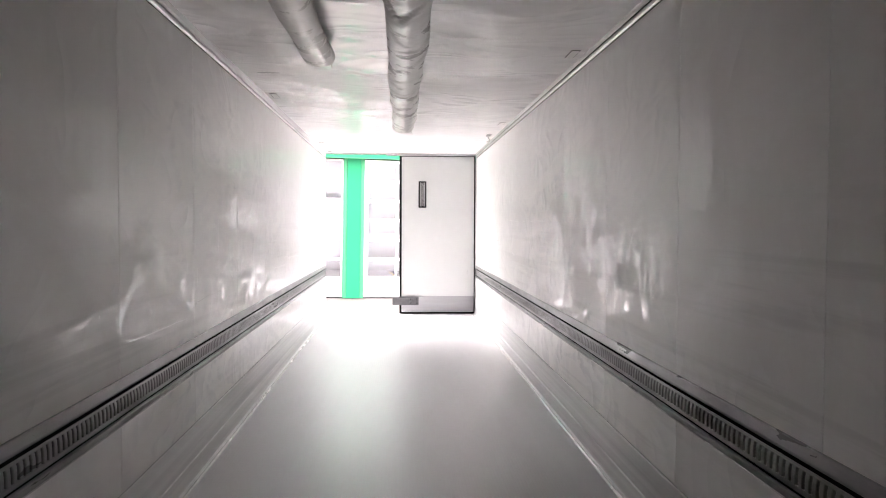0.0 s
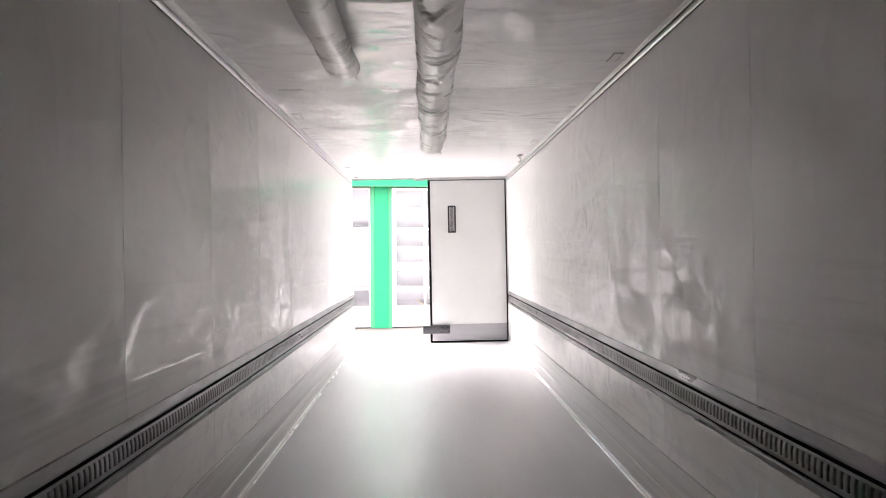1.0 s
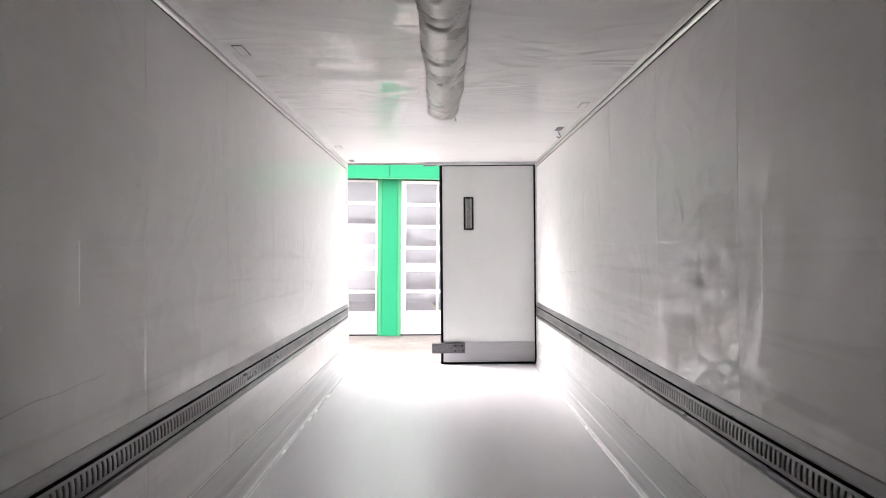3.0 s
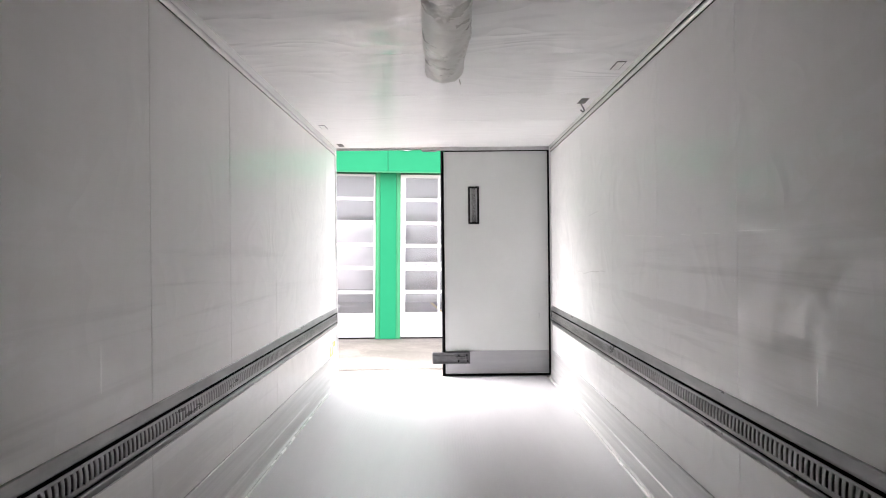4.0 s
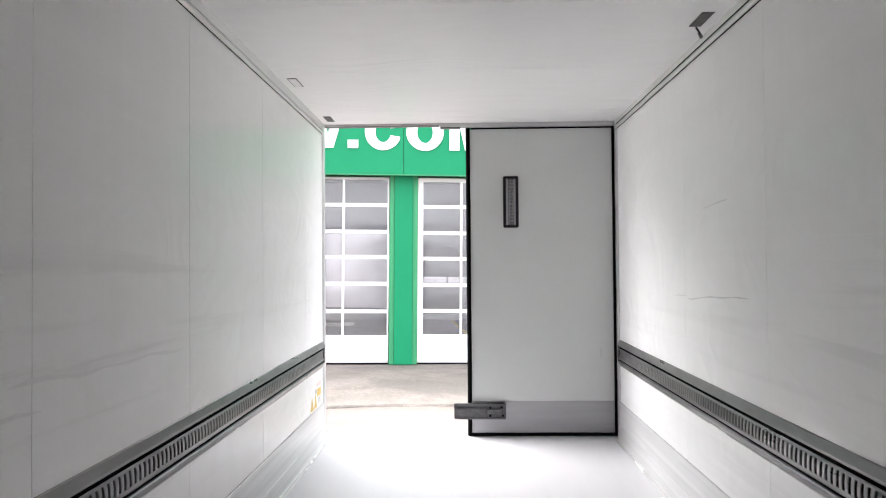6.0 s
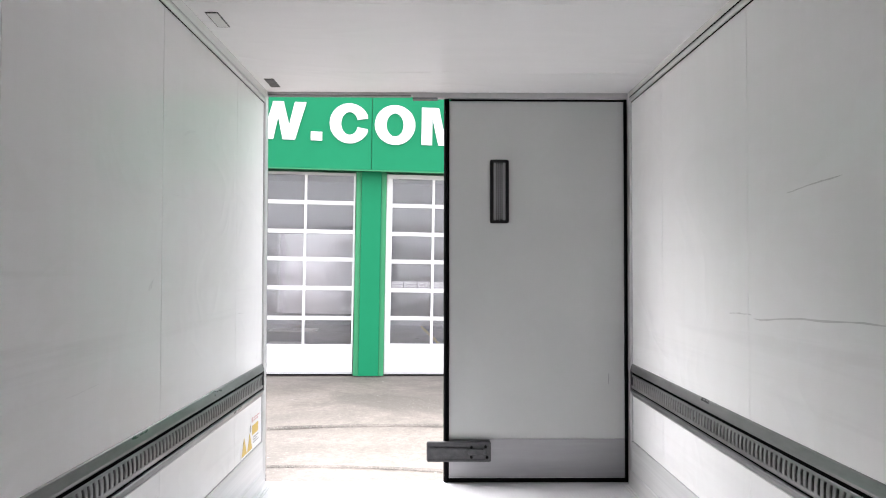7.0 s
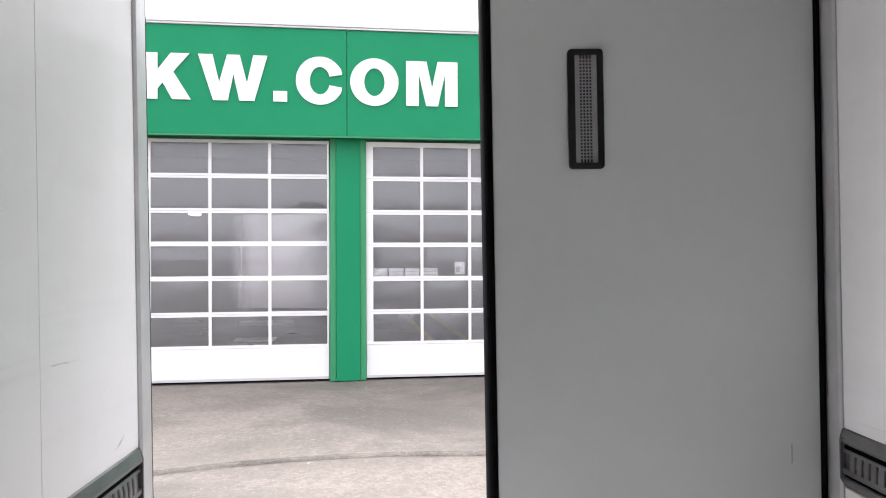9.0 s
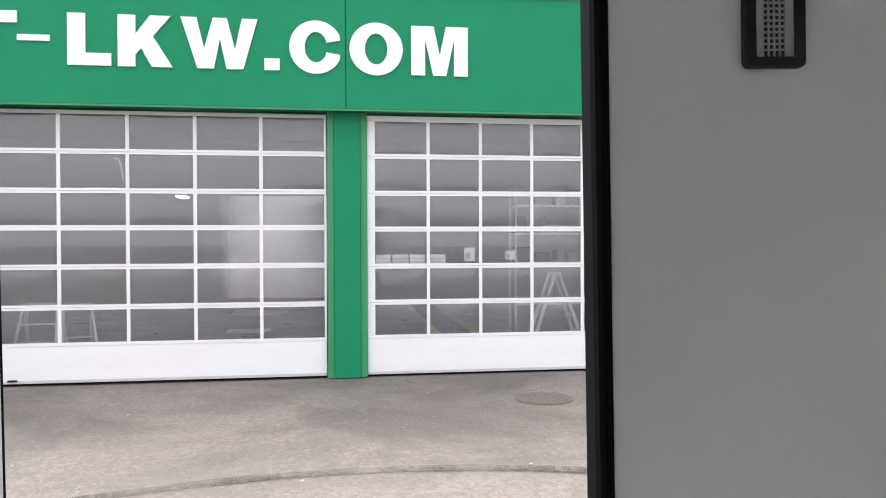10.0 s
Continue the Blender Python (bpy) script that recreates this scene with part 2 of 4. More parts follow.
def concrete_material():
    m, nt, p = material("yard_concrete")
    v = coords(nt)
    big = noise_at(nt, v, 0.35, 7.0, 0.66, 0.5)
    streak = noise_at(nt, coords(nt, (0.5, 0.9, 1)), 1.3, 5.0, 0.65, 0.4)
    grit = noise_at(nt, v, 60.0, 3.0, 0.7)
    mid = noise_at(nt, v, 13.0, 5.0, 0.75, 0.2)
    col = blend(nt, span(nt, big, 0.42, 0.62, 0.0, 1.0), (0.285, 0.242, 0.209), (0.125, 0.11, 0.096))
    col = blend(nt, span(nt, streak, 0.48, 0.66, 0.0, 0.45), col, (0.145, 0.125, 0.105))
    col = blend(nt, span(nt, mid, 0.43, 0.60, 0.0, 0.6), col, (0.125, 0.108, 0.092))
    col = blend(nt, span(nt, grit, 0.36, 0.64, 0.0, 0.6), col, (0.10, 0.09, 0.08))
    pale = noise_at(nt, v, 22.0, 4.0, 0.75)
    col = blend(nt, span(nt, pale, 0.57, 0.68, 0.0, 0.6), col, (0.37, 0.33, 0.29))
    chips = nt.nodes.new("ShaderNodeTexVoronoi")
    chips.inputs["Scale"].default_value = 2.1
    nt.links.new(v, chips.inputs["Vector"])
    col = blend(nt, span(nt, chips.outputs["Distance"], 0.02, 0.045, 0.6, 0.0), col, (0.66, 0.64, 0.6))
    nt.links.new(col, p.inputs["Base Color"])
    nt.links.new(span(nt, big, 0.3, 0.7, 0.55, 0.85), p.inputs["Roughness"])
    nrm = bump(nt, grit, 0.4, 0.004)
    nt.links.new(bump(nt, big, 0.3, 0.02, nrm), p.inputs["Normal"])
    return m


M_YARD = concrete_material()


def tyre_material():
    """Rubber streaks, worn away in places so that the concrete shows through."""
    m, nt, p = material("tyre_mark")
    v = coords(nt)
    p.inputs["Base Color"].default_value = (0.085, 0.075, 0.066, 1)
    p.inputs["Roughness"].default_value = 0.8
    f = times(nt, span(nt, noise_at(nt, v, 1.1, 4.0, 0.6), 0.36, 0.66, 0.05, 0.42), span(nt, noise_at(nt, v, 14.0, 4.0, 0.7), 0.34, 0.6, 0.25, 1.0))
    nt.links.new(f, p.inputs["Alpha"])
    return m


M_TYRE = tyre_material()


# ---- mesh helpers ----
def add_box(bm, x0, x1, y0, y1, z0, z1):
    vs = [bm.verts.new(c) for c in ((x0, y0, z0), (x1, y0, z0), (x1, y1, z0), (x0, y1, z0), (x0, y0, z1), (x1, y0, z1), (x1, y1, z1), (x0, y1, z1))]
    for f in ((3, 2, 1, 0), (4, 5, 6, 7), (0, 1, 5, 4), (1, 2, 6, 5), (2, 3, 7, 6), (3, 0, 4, 7)):
        bm.faces.new([vs[i] for i in f])
    return vs


def box(*b, bevel=0.0, segments=2):
    bm = bmesh.new()
    add_box(bm, *b)
    if bevel:
        bmesh.ops.bevel(bm, geom=bm.edges[:], offset=bevel, segments=segments, affect="EDGES", profile=0.5)
    return bm


def extruded(profile, y0, y1, steps=1):
    """A closed profile of (x, z), drawn out along y and capped."""
    bm = bmesh.new()
    rows = [[bm.verts.new((x, y0 + (y1 - y0) * k / steps, z)) for x, z in profile] for k in range(steps + 1)]
    n = len(profile)
    for a, b in zip(rows, rows[1:]):
        for i in range(n):
            j = (i + 1) % n
            bm.faces.new((a[i], a[j], b[j], b[i]))
    bm.faces.new(rows[0][::-1])
    bm.faces.new(rows[-1])
    bmesh.ops.recalc_face_normals(bm, faces=bm.faces[:])
    return bm


def plate(points, y0, y1):
    """A closed outline of (x, z), given thickness from y0 to y1."""
    return extruded(points, y0, y1)


def rounded(x0, x1, z0, z1, r, n=5):
    out = []
    for cx, cz, a in ((x1 - r, z1 - r, 0), (x0 + r, z1 - r, 90), (x0 + r, z0 + r, 180), (x1 - r, z0 + r, 270)):
        out += [(cx + r * math.cos(radians(a + 90 * k / n)), cz + r * math.sin(radians(a + 90 * k / n))) for k in range(n + 1)]
    return out


def tube(points, radius, sides=10):
    """A round bar along a line of points."""
    bm = bmesh.new()
    pts = [Vector(p) for p in points]
    rings = []
    for i, p in enumerate(pts):
        d = (pts[min(i + 1, len(pts) - 1)] - pts[max(i - 1, 0)]).normalized()
        q = d.to_track_quat("Z", "Y")
        rings.append([bm.verts.new(p + q @ Vector((radius * math.cos(2 * math.pi * k / sides), radius * math.sin(2 * math.pi * k / sides), 0))) for k in range(sides)])
    for a, b in zip(rings, rings[1:]):
        for k in range(sides):
            bm.faces.new((a[k], a[(k + 1) % sides], b[(k + 1) % sides], b[k]))
    bm.faces.new(rings[0][::-1])
    bm.faces.new(rings[-1])
    return bm


def mesh_of(name, bm, mat, smooth=False):
    me = bpy.data.meshes.new(name)
    bm.normal_update()
    bm.to_mesh(me)
    bm.free()
    me.materials.append(mat)
    if smooth:
        for p in me.polygons:
            p.use_smooth = True
    return me


def part(name, bm, mat, parent=None, label="", smooth=False):
    ob = new(name, mesh_of(name, bm, mat, smooth))
    ob.parent = parent
    if label:
        tagged(ob, label)
    return ob


def piece(name, mesh, parent, m):
    ob = new(name, mesh)
    ob.parent = parent
    ob.matrix_basis = m
    return ob


def thing(name, at=(0, 0, 0), label="", category="", group="", kind=""):
    ob = new(name)
    ob.location = at
    return tagged(ob, label, category, group, kind)


# ---- the trailer ----
FRONT, REAR = -2.05, 11.36
HALF, TOP = 1.235, 2.64
JOINTS = [FRONT] + [9.43 - 1.187 * k for k in range(9, -2, -1)] + [11.285]
KICK = 0.30


def side_wall(name, side):
    inner, outer = side * (HALF + 0.006), side * (HALF + 0.07)
    core = part(name, box(min(inner, outer), max(inner, outer), FRONT - 0.08, 11.30, -0.02, TOP + 0.06), M_CORE)
    return tagged(core, "white insulated trailer side wall with narrow vertical joints", "wall", kind="structure")


wall_left, wall_right = side_wall("wall_left", -1), side_wall("wall_right", 1)

floor_profile = []
pitch, rib = 0.0205, 0.0003
count = int(2 * HALF / pitch)
for i in range(count):
    x = -HALF + i * pitch
    floor_profile += [(x + 0.002, -rib), (x + 0.0045, 0.0), (x + 0.0160, 0.0), (x + 0.0185, -rib)]
floor_profile += [(HALF, -rib), (HALF, -0.12), (-HALF, -0.12), (-HALF, -rib)]
floor = tagged(part("floor", extruded(floor_profile, FRONT, REAR + 0.05), M_FLOOR), "pale grey aluminium trailer floor with fine lengthwise ribs", "floor", kind="structure")

bm = bmesh.new()
SEAMS = [FRONT] + [10.82 - 1.192 * k for k in range(10, -1, -1)] + [11.34]
for a, b in zip(SEAMS, SEAMS[1:]):
    add_box(bm, -HALF, HALF, a + 0.0015, b - 0.0015, TOP, TOP + 0.03)
add_box(bm, -HALF, HALF, FRONT - 0.08, REAR + 0.06, TOP + 0.034, TOP + 0.09)
ceiling = tagged(part("ceiling", bm, M_CEIL), "glossy white trailer ceiling with faint cross seams", "ceiling", kind="structure")
tagged(part("wall_front", box(-HALF - 0.07, HALF + 0.07, FRONT - 0.08, FRONT, -0.02, TOP + 0.09), M_FRONT), "plain white front bulkhead of the trailer", "wall", kind="structure")
tagged(part("trailer_underbody", box(-1.0, 1.0, FRONT + 0.2, REAR - 0.4, -0.80, -0.125), M_CORE), "dark underbody carrying the trailer floor", "underbody", kind="structure")

for side, nm in ((-1, "left"), (1, "right")):
    s = side
    low = 2.571 if s > 0 else 2.558
    cove = [(s * (HALF - d), low + h) for d, h in ((0.0, 0.0), (0.005, 0.0005), (0.0095, 0.004), (0.0125, 0.010), (0.013, 0.017), (0.0115, 0.025), (0.0085, 0.031), (0.0095, 0.036), (0.014, 0.050))]
    cove += [(s * (HALF - 0.016), TOP), (s * HALF, TOP)]
    tagged(part("trim", extruded(cove, FRONT, 11.30), M_TRIM, smooth=False), "pale rounded cove strip between wall and ceiling", "trim", kind="structure")
    # the sealing lines are black along one side and faded grey along the other
    for d, h, thick, grade in ((0.0005, -0.0035, 0.0048 if s > 0 else 0.0036, M_RUBBER), (0.0085, 0.0335, 0.0048 if s > 0 else 0.002, M_RUBBER if s > 0 else M_GRILLE)):
        x = s * (HALF - d)
        tagged(part("trim", box(min(x, x - s * 0.0035), max(x, x - s * 0.0035), FRONT, 11.30, low + h - thick / 2, low + h + thick / 2), grade), "thin dark sealing line along the ceiling cove", "trim", kind="structure")
    kick = [(s * HALF, 0.0), (s * (HALF - 0.044), 0.0), (s * (HALF - 0.044), 0.005), (s * (HALF - 0.040), 0.009), (s * (HALF - 0.031), 0.010), (s * (HALF - 0.027), 0.016), (s * (HALF - 0.018), 0.105), (s * (HALF - 0.012), 0.111), (s * (HALF - 0.010), KICK - 0.003), (s * (HALF - 0.006), KICK), (s * HALF, KICK)]
    kp = part("kick_plate", extruded(kick, FRONT, 11.29), M_KICK)
    bead = [(s * (HALF - d), z) for d, z in ((0.0445, 0.0), (0.062, 0.0), (0.0605, 0.007), (0.055, 0.012), (0.0495, 0.012), (0.0445, 0.007))]
    part("bead", extruded(bead, FRONT, 11.29), M_BEAD, kp, "bright weld bead along the floor edge")
    part("joint", extruded([(s * HALF, KICK + 0.0005), (s * (HALF - 0.0025), KICK + 0.0005), (s * (HALF - 0.0025), KICK + 0.0025), (s * HALF, KICK + 0.0025)], FRONT, 11.29), M_GRILLE, kp, "thin dark joint")
    tagged(kp, "scratched aluminium kick plate along the foot of the wall", "kick plate", "kick plates", "structure")


def lashing_rail(side):
    s = side
    r = thing("lashing_rail", (s * HALF, FRONT, 0), "grey steel lashing rail with a row of upright slots", "rail", "lashing rails")
    L = 11.275 - FRONT
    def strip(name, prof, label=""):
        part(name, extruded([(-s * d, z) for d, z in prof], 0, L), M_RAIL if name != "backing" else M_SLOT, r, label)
    # the backing is coloured darker for the shade inside the slots
    strip("backing", [(0.0, 0.64), (0.002, 0.64), (0.002, 0.768), (0.0, 0.768)], "backing darkened for the shade in the slots")
    # black strips paint the shade of the two grooves
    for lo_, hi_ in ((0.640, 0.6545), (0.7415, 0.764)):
        part("groove_shade", extruded([(-s * d, z) for d, z in ((0.0022, lo_), (0.004, lo_), (0.004, hi_), (0.0022, hi_))], 0, L), M_RUBBER, r)
    strip("upper_flange", [(0, 0.762), (0.013, 0.762), (0.017, 0.766), (0.017, 0.775), (0.007, 0.809), (0.0, 0.813)])
    strip("lower_flange", [(0, 0.605), (0.006, 0.608), (0.017, 0.632), (0.017, 0.638), (0.013, 0.642), (0, 0.642)])
    strip("upper_lip", [(0.002, 0.731), (0.0095, 0.731), (0.0098, 0.733), (0.0078, 0.7405), (0.0065, 0.742), (0.002, 0.742)])
    strip("lower_lip", [(0.002, 0.654), (0.010, 0.654), (0.0125, 0.657), (0.0140, 0.671), (0.0135, 0.674), (0.002, 0.674)])
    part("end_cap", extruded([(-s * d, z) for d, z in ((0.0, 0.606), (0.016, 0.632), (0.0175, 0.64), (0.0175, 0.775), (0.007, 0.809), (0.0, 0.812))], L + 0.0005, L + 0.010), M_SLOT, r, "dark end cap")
    part("sealant", extruded([(-s * d, z) for d, z in ((0.0, 0.5985), (0.0035, 0.6), (0.005, 0.6045), (0.0, 0.6045))], 0, L), M_BEAD, r, "pale sealant line")
    return r


rails = [lashing_rail(-1), lashing_rail(1)]

# rear frame
def post(side):
    s = side
    prof = [(s * (HALF + 0.07), 11.30), (s * (HALF + 0.012), 11.30), (s * (HALF + 0.012), 11.287), (s * (HALF - 0.004), 11.287), (s * (HALF - 0.012), 11.295), (s * (HALF - 0.012), 11.338), (s * (HALF - 0.006), 11.345), (s * (HALF - 0.006), 11.40), (s * (HALF + 0.07), 11.40)]
    bm = bmesh.new()
    lo = [bm.verts.new((x, y, -0.12)) for x, y in prof]
    hi = [bm.verts.new((x, y, TOP + 0.09)) for x, y in prof]
    for i in range(len(prof)):
        j = (i + 1) % len(prof)
        bm.faces.new((lo[i], lo[j], hi[j], hi[i]))
    bm.faces.new(lo[::-1]), bm.faces.new(hi)
    bmesh.ops.recalc_face_normals(bm, faces=bm.faces[:])
    p = part("door_post", bm, M_POST)
    x = s * (HALF - 0.004)
    part("seal", box(min(x, x + s * 0.03), max(x, x + s * 0.03), 11.402, 11.414, -0.05, TOP), M_RUBBER, p, "thin black sealing strip")
    return tagged(p, "pale aluminium corner post of the rear door frame", "door post", "rear frame posts", "structure")


post(-1), post(1)
lintel = part("door_lintel", plate([(-HALF + 0.012, 2.624), (-0.245, 2.624), (-0.232, 2.606), (-0.03, 2.606), (0.0, 2.606), (HALF - 0.012, 2.606), (HALF - 0.012, TOP + 0.09), (-HALF + 0.012, TOP + 0.09)], 11.345, 11.40), M_POST)
# a separate strip makes the underside over the opening darker than the lintel
part("seal", box(-HALF + 0.014, -0.25, 11.343, 11.402, 2.6185, 2.6238), M_LINTEL, lintel, "dark strip under the lintel")
tagged(lintel, "grey rear frame lintel with a small lock keep", "lintel", kind="structure")
part("lock_keep", box(-0.24, -0.07, 11.335, 11.41, 2.5985, 2.6055, bevel=0.002), M_IRON, lintel, "dark steel lock keep")
sill = part("door_sill", box(-HALF, HALF, REAR + 0.052, 11.44, -0.12, -0.004, bevel=0.003), M_POST)
tagged(sill, "aluminium sill at the rear edge of the floor", "sill", kind="structure")

# closed half of the rear door
door = thing("door_1", (0.0, 11.38, 0.0), "closed white rear door with black rubber seals", "door", kind="structure")
part("door_panel", box(0.0105, 1.205, 0.004, 0.09, 0.03, 2.592, bevel=0.003), M_DOOR, door)
part("kick_panel", box(0.0115, 1.203, -0.001, 0.003, 0.036, 0.295), M_DOORKICK, door, "grey aluminium kick panel")
seal_v = [(-0.026, 0.09), (-0.026, 0.012), (-0.020, -0.004), (-0.010, -0.010), (0.002, -0.008), (0.010, 0.0), (0.010, 0.09)]


def upright(profile, z0, z1):
    bm = bmesh.new()
    lo = [bm.verts.new((x, y, z0)) for x, y in profile]
    hi = [bm.verts.new((x, y, z1)) for x, y in profile]
    for i in range(len(profile)):
        j = (i + 1) % len(profile)
        bm.faces.new((lo[i], lo[j], hi[j], hi[i]))
    bm.faces.new(lo[::-1]), bm.faces.new(hi)
    bmesh.ops.recalc_face_normals(bm, faces=bm.faces[:])
    return bm


part("seal", upright(seal_v, 0.004, 2.6035), M_RUBBER, door)
part("seal", upright([(1.2055, 0.08), (1.2055, -0.004), (1.212, -0.010), (1.222, -0.008), (1.226, 0.0), (1.226, 0.08)], 0.004, 2.6055), M_RUBBER, door)
part("seal", box(0.0102, 1.2045, -0.006, 0.06, 0.003, 0.029, bevel=0.004), M_RUBBER, door)
part("seal", box(0.0185, 1.2045, 0.006, 0.085, 2.5935, 2.6055, bevel=0.001), M_RUBBER, door, "")

part("scuff", box(1.0935, 1.0975, 0.0028, 0.0042, 0.664, 0.735), M_DOORKICK, door)
latch = part("door_latch", plate(rounded(-0.14, 0.292, 0.150, 0.285, 0.012), -0.040, -0.026), M_IRON, door, "dark cast steel latch plate")
part("latch_bar", box(0.135, 0.262, -0.060, -0.0405, 0.200, 0.238, bevel=0.005), M_IRON, latch)
part("latch_rim", box(-0.135, 0.287, -0.047, -0.0405, 0.262, 0.281, bevel=0.003), M_IRON, latch)
part("latch_rim", box(-0.135, 0.287, -0.047, -0.0405, 0.154, 0.166, bevel=0.003), M_IRON, latch)
part("latch_face", box(-0.126, 0.132, -0.0435, -0.0405, 0.192, 0.236, bevel=0.001), M_IRON, latch)
part("latch_rim", box(-0.130, 0.132, -0.048, -0.0405, 0.2385, 0.2465, bevel=0.002), M_IRON, latch)
part("latch_stop", box(0.238, 0.262, -0.070, -0.0605, 0.205, 0.245, bevel=0.003), M_IRON, latch)
part("latch_mount", box(0.03, 0.285, -0.0255, -0.0015, 0.16, 0.275), M_RUBBER, latch)
for x, z in ((0.16, 0.249), (0.255, 0.252), (0.16, 0.182), (0.265, 0.182)):
    part("bolt", tube([(x, -0.0405, z), (x, -0.053, z)], 0.0095, 6), M_RUBBER, latch)

lamp = thing("interior_lamp", (0.352, 11.3835, 1.972), "dark interior lamp with a black frame and grey grid", "lamp")
fr = bmesh.new()
outer, inner = rounded(-0.0645, 0.0645, -0.2175, 0.2175, 0.014), rounded(-0.041, 0.041, -0.196, 0.196, 0.004)
rows = [[fr.verts.new((x, y, z)) for x, z in o] for o, y in ((outer, 0.0), (outer, -0.014), ([(x * 0.95, z * 0.985) for x, z in outer], -0.019), (inner, -0.019), (inner, -0.004))]
for a, b in zip(rows, rows[1:]):
    for i in range(len(a)):
        j = (i + 1) % len(a)
        fr.faces.new((a[i], a[j], b[j], b[i]))
bmesh.ops.recalc_face_normals(fr, faces=fr.faces[:])
part("lamp_frame", fr, M_PLASTIC, lamp)
part("lens", box(-0.0415, 0.0415, -0.006, -0.001, -0.1965, 0.1965), M_LENS, lamp)
part("grille_rim", box(-0.0405, -0.024, -0.012, -0.0065, -0.1955, 0.1955), M_GRILLE, lamp)
part("grille_rim", box(0.024, 0.0405, -0.012, -0.0065, -0.1955, 0.1955), M_GRILLE, lamp)
for i in range(5):
    x = -0.0236 + 0.0118 * i
    part("grille_bar", box(x - 0.0016, x + 0.0016, -0.0118, -0.0065, -0.1955, 0.1955), M_GRILLE, lamp)
bar_h = mesh_of("grille_bar", box(-0.0238, 0.0238, -0.0112, -0.0066, -0.0019, 0.0019), M_GRILLE)
for i in range(31):
    piece("grille_bar", bar_h, lamp, pose(0, 0, -0.18 + 0.012 * i))


# ---- air ducts under the ceiling ----
def air_duct(x0, x1, y_end, width, drop, label, phase, gather, folds):
    """A limp film tube hung from the ceiling, folded along its length and gathered at its end."""
    d = thing("air_duct", ((x0 + x1) / 2, y_end, TOP), label, "air duct", "air ducts")
    bm = bmesh.new()
    sides, step = 56, 0.0125
    n = int((y_end - FRONT) / step)
    rings = []
    for k in range(n + 1):
        v = k / n
        y = FRONT + (y_end - FRONT) * v
        cx = x0 + (x1 - x0) * v + 0.006 * math.sin(y * 2.3 + phase)
        close = min(1.0, (y_end - y) / 0.10)
        squeeze = 1.0 if folds < 0.05 else 0.80 + 0.20 * math.sqrt(max(close, 0.0))
        ring = []
        for i in range(sides):
            a = 2 * math.pi * i / sides
            ca, sa = math.cos(a), math.sin(a)
            # folds run slanting up both flanks and meet in a V under the tube
            under = max(0.0, -sa)
            hang = 1.0 - under
            pucker = 0.03 * noise.noise(Vector((2.6 * ca + phase, 4.0 * y, 1.6 * sa)))
            for shift, lean, amount in ((0.0, 1.3, 1.0), (0.43, 0.8, 0.6)):
                warp = 0.8 * noise.noise(Vector((y * 0.9, phase + shift * 9, 0.4))) + 0.3 * noise.noise(Vector((2.0 * ca, y * 2.0, phase + shift)))
                lay = y / gather + shift + lean * hang + 0.3 * ca + warp
                row = math.floor(lay)
                u = lay - row
                reach = 0.5 + 0.5 * math.sin(row * 2.4 + phase + 3.0 * shift)
                on_flank = max(0.0, min(1.0, 0.3 + 0.6 * reach + 0.9 * ca * math.sin(row * 1.7 + shift)))
                crease = max(0.0, 1.0 - abs(u - 0.5) / 0.045)
                swell = max(0.0, 1.0 - abs(u - 0.62) / 0.13)
                pucker += folds * amount * on_flank * min(1.0, 0.1 + 1.5 * under) * (0.6 * swell - 0.8 * crease)
            r = (1 + pucker) * squeeze
            x = cx + width / 2 * ca * r * (1 + 0.04 * math.sin(6.0 * y + phase))
            z = TOP - 0.004 - drop / 2 + drop / 2 * sa * r
            if sa > 0.6:
                z = min(z, TOP - 0.004)
            ring.append(bm.verts.new((x - (x0 + x1) / 2, y - y_end + (0.018 * math.sin(3 * a + phase) if k == n else 0), z - TOP)))
        rings.append(ring)
    for a, b in zip(rings, rings[1:]):
        for i in range(sides):
            bm.faces.new((a[i], a[(i + 1) % sides], b[(i + 1) % sides], b[i]))
    c = bm.verts.new((0.0, -0.03, -drop / 2))
    for i in range(sides):
        bm.faces.new((rings[-1][i], rings[-1][(i + 1) % sides], c))
    bmesh.ops.recalc_face_normals(bm, faces=bm.faces[:])
    part("film_tube", bm, M_DUCT, d, smooth=True)
    for i, (sx, ln) in enumerate(((0.38, 0.03),)):
        part("tie_end", tube([(sx * width, 0.0, -drop * 0.80), (sx * width + 0.006, 0.006, -drop * 0.80 - ln)], 0.003, 6), M_DUCT, d)
    return d


air_duct(0.018, 0.020, 7.38, 0.238, 0.155, "wrinkled grey film air duct hung under the ceiling", 0.0, 0.42, 0.18)
air_duct(-0.545, -0.545, 3.92, 0.200, 0.135, "short smooth grey film air duct with a cut end", 4.0, 0.9, 0.025)


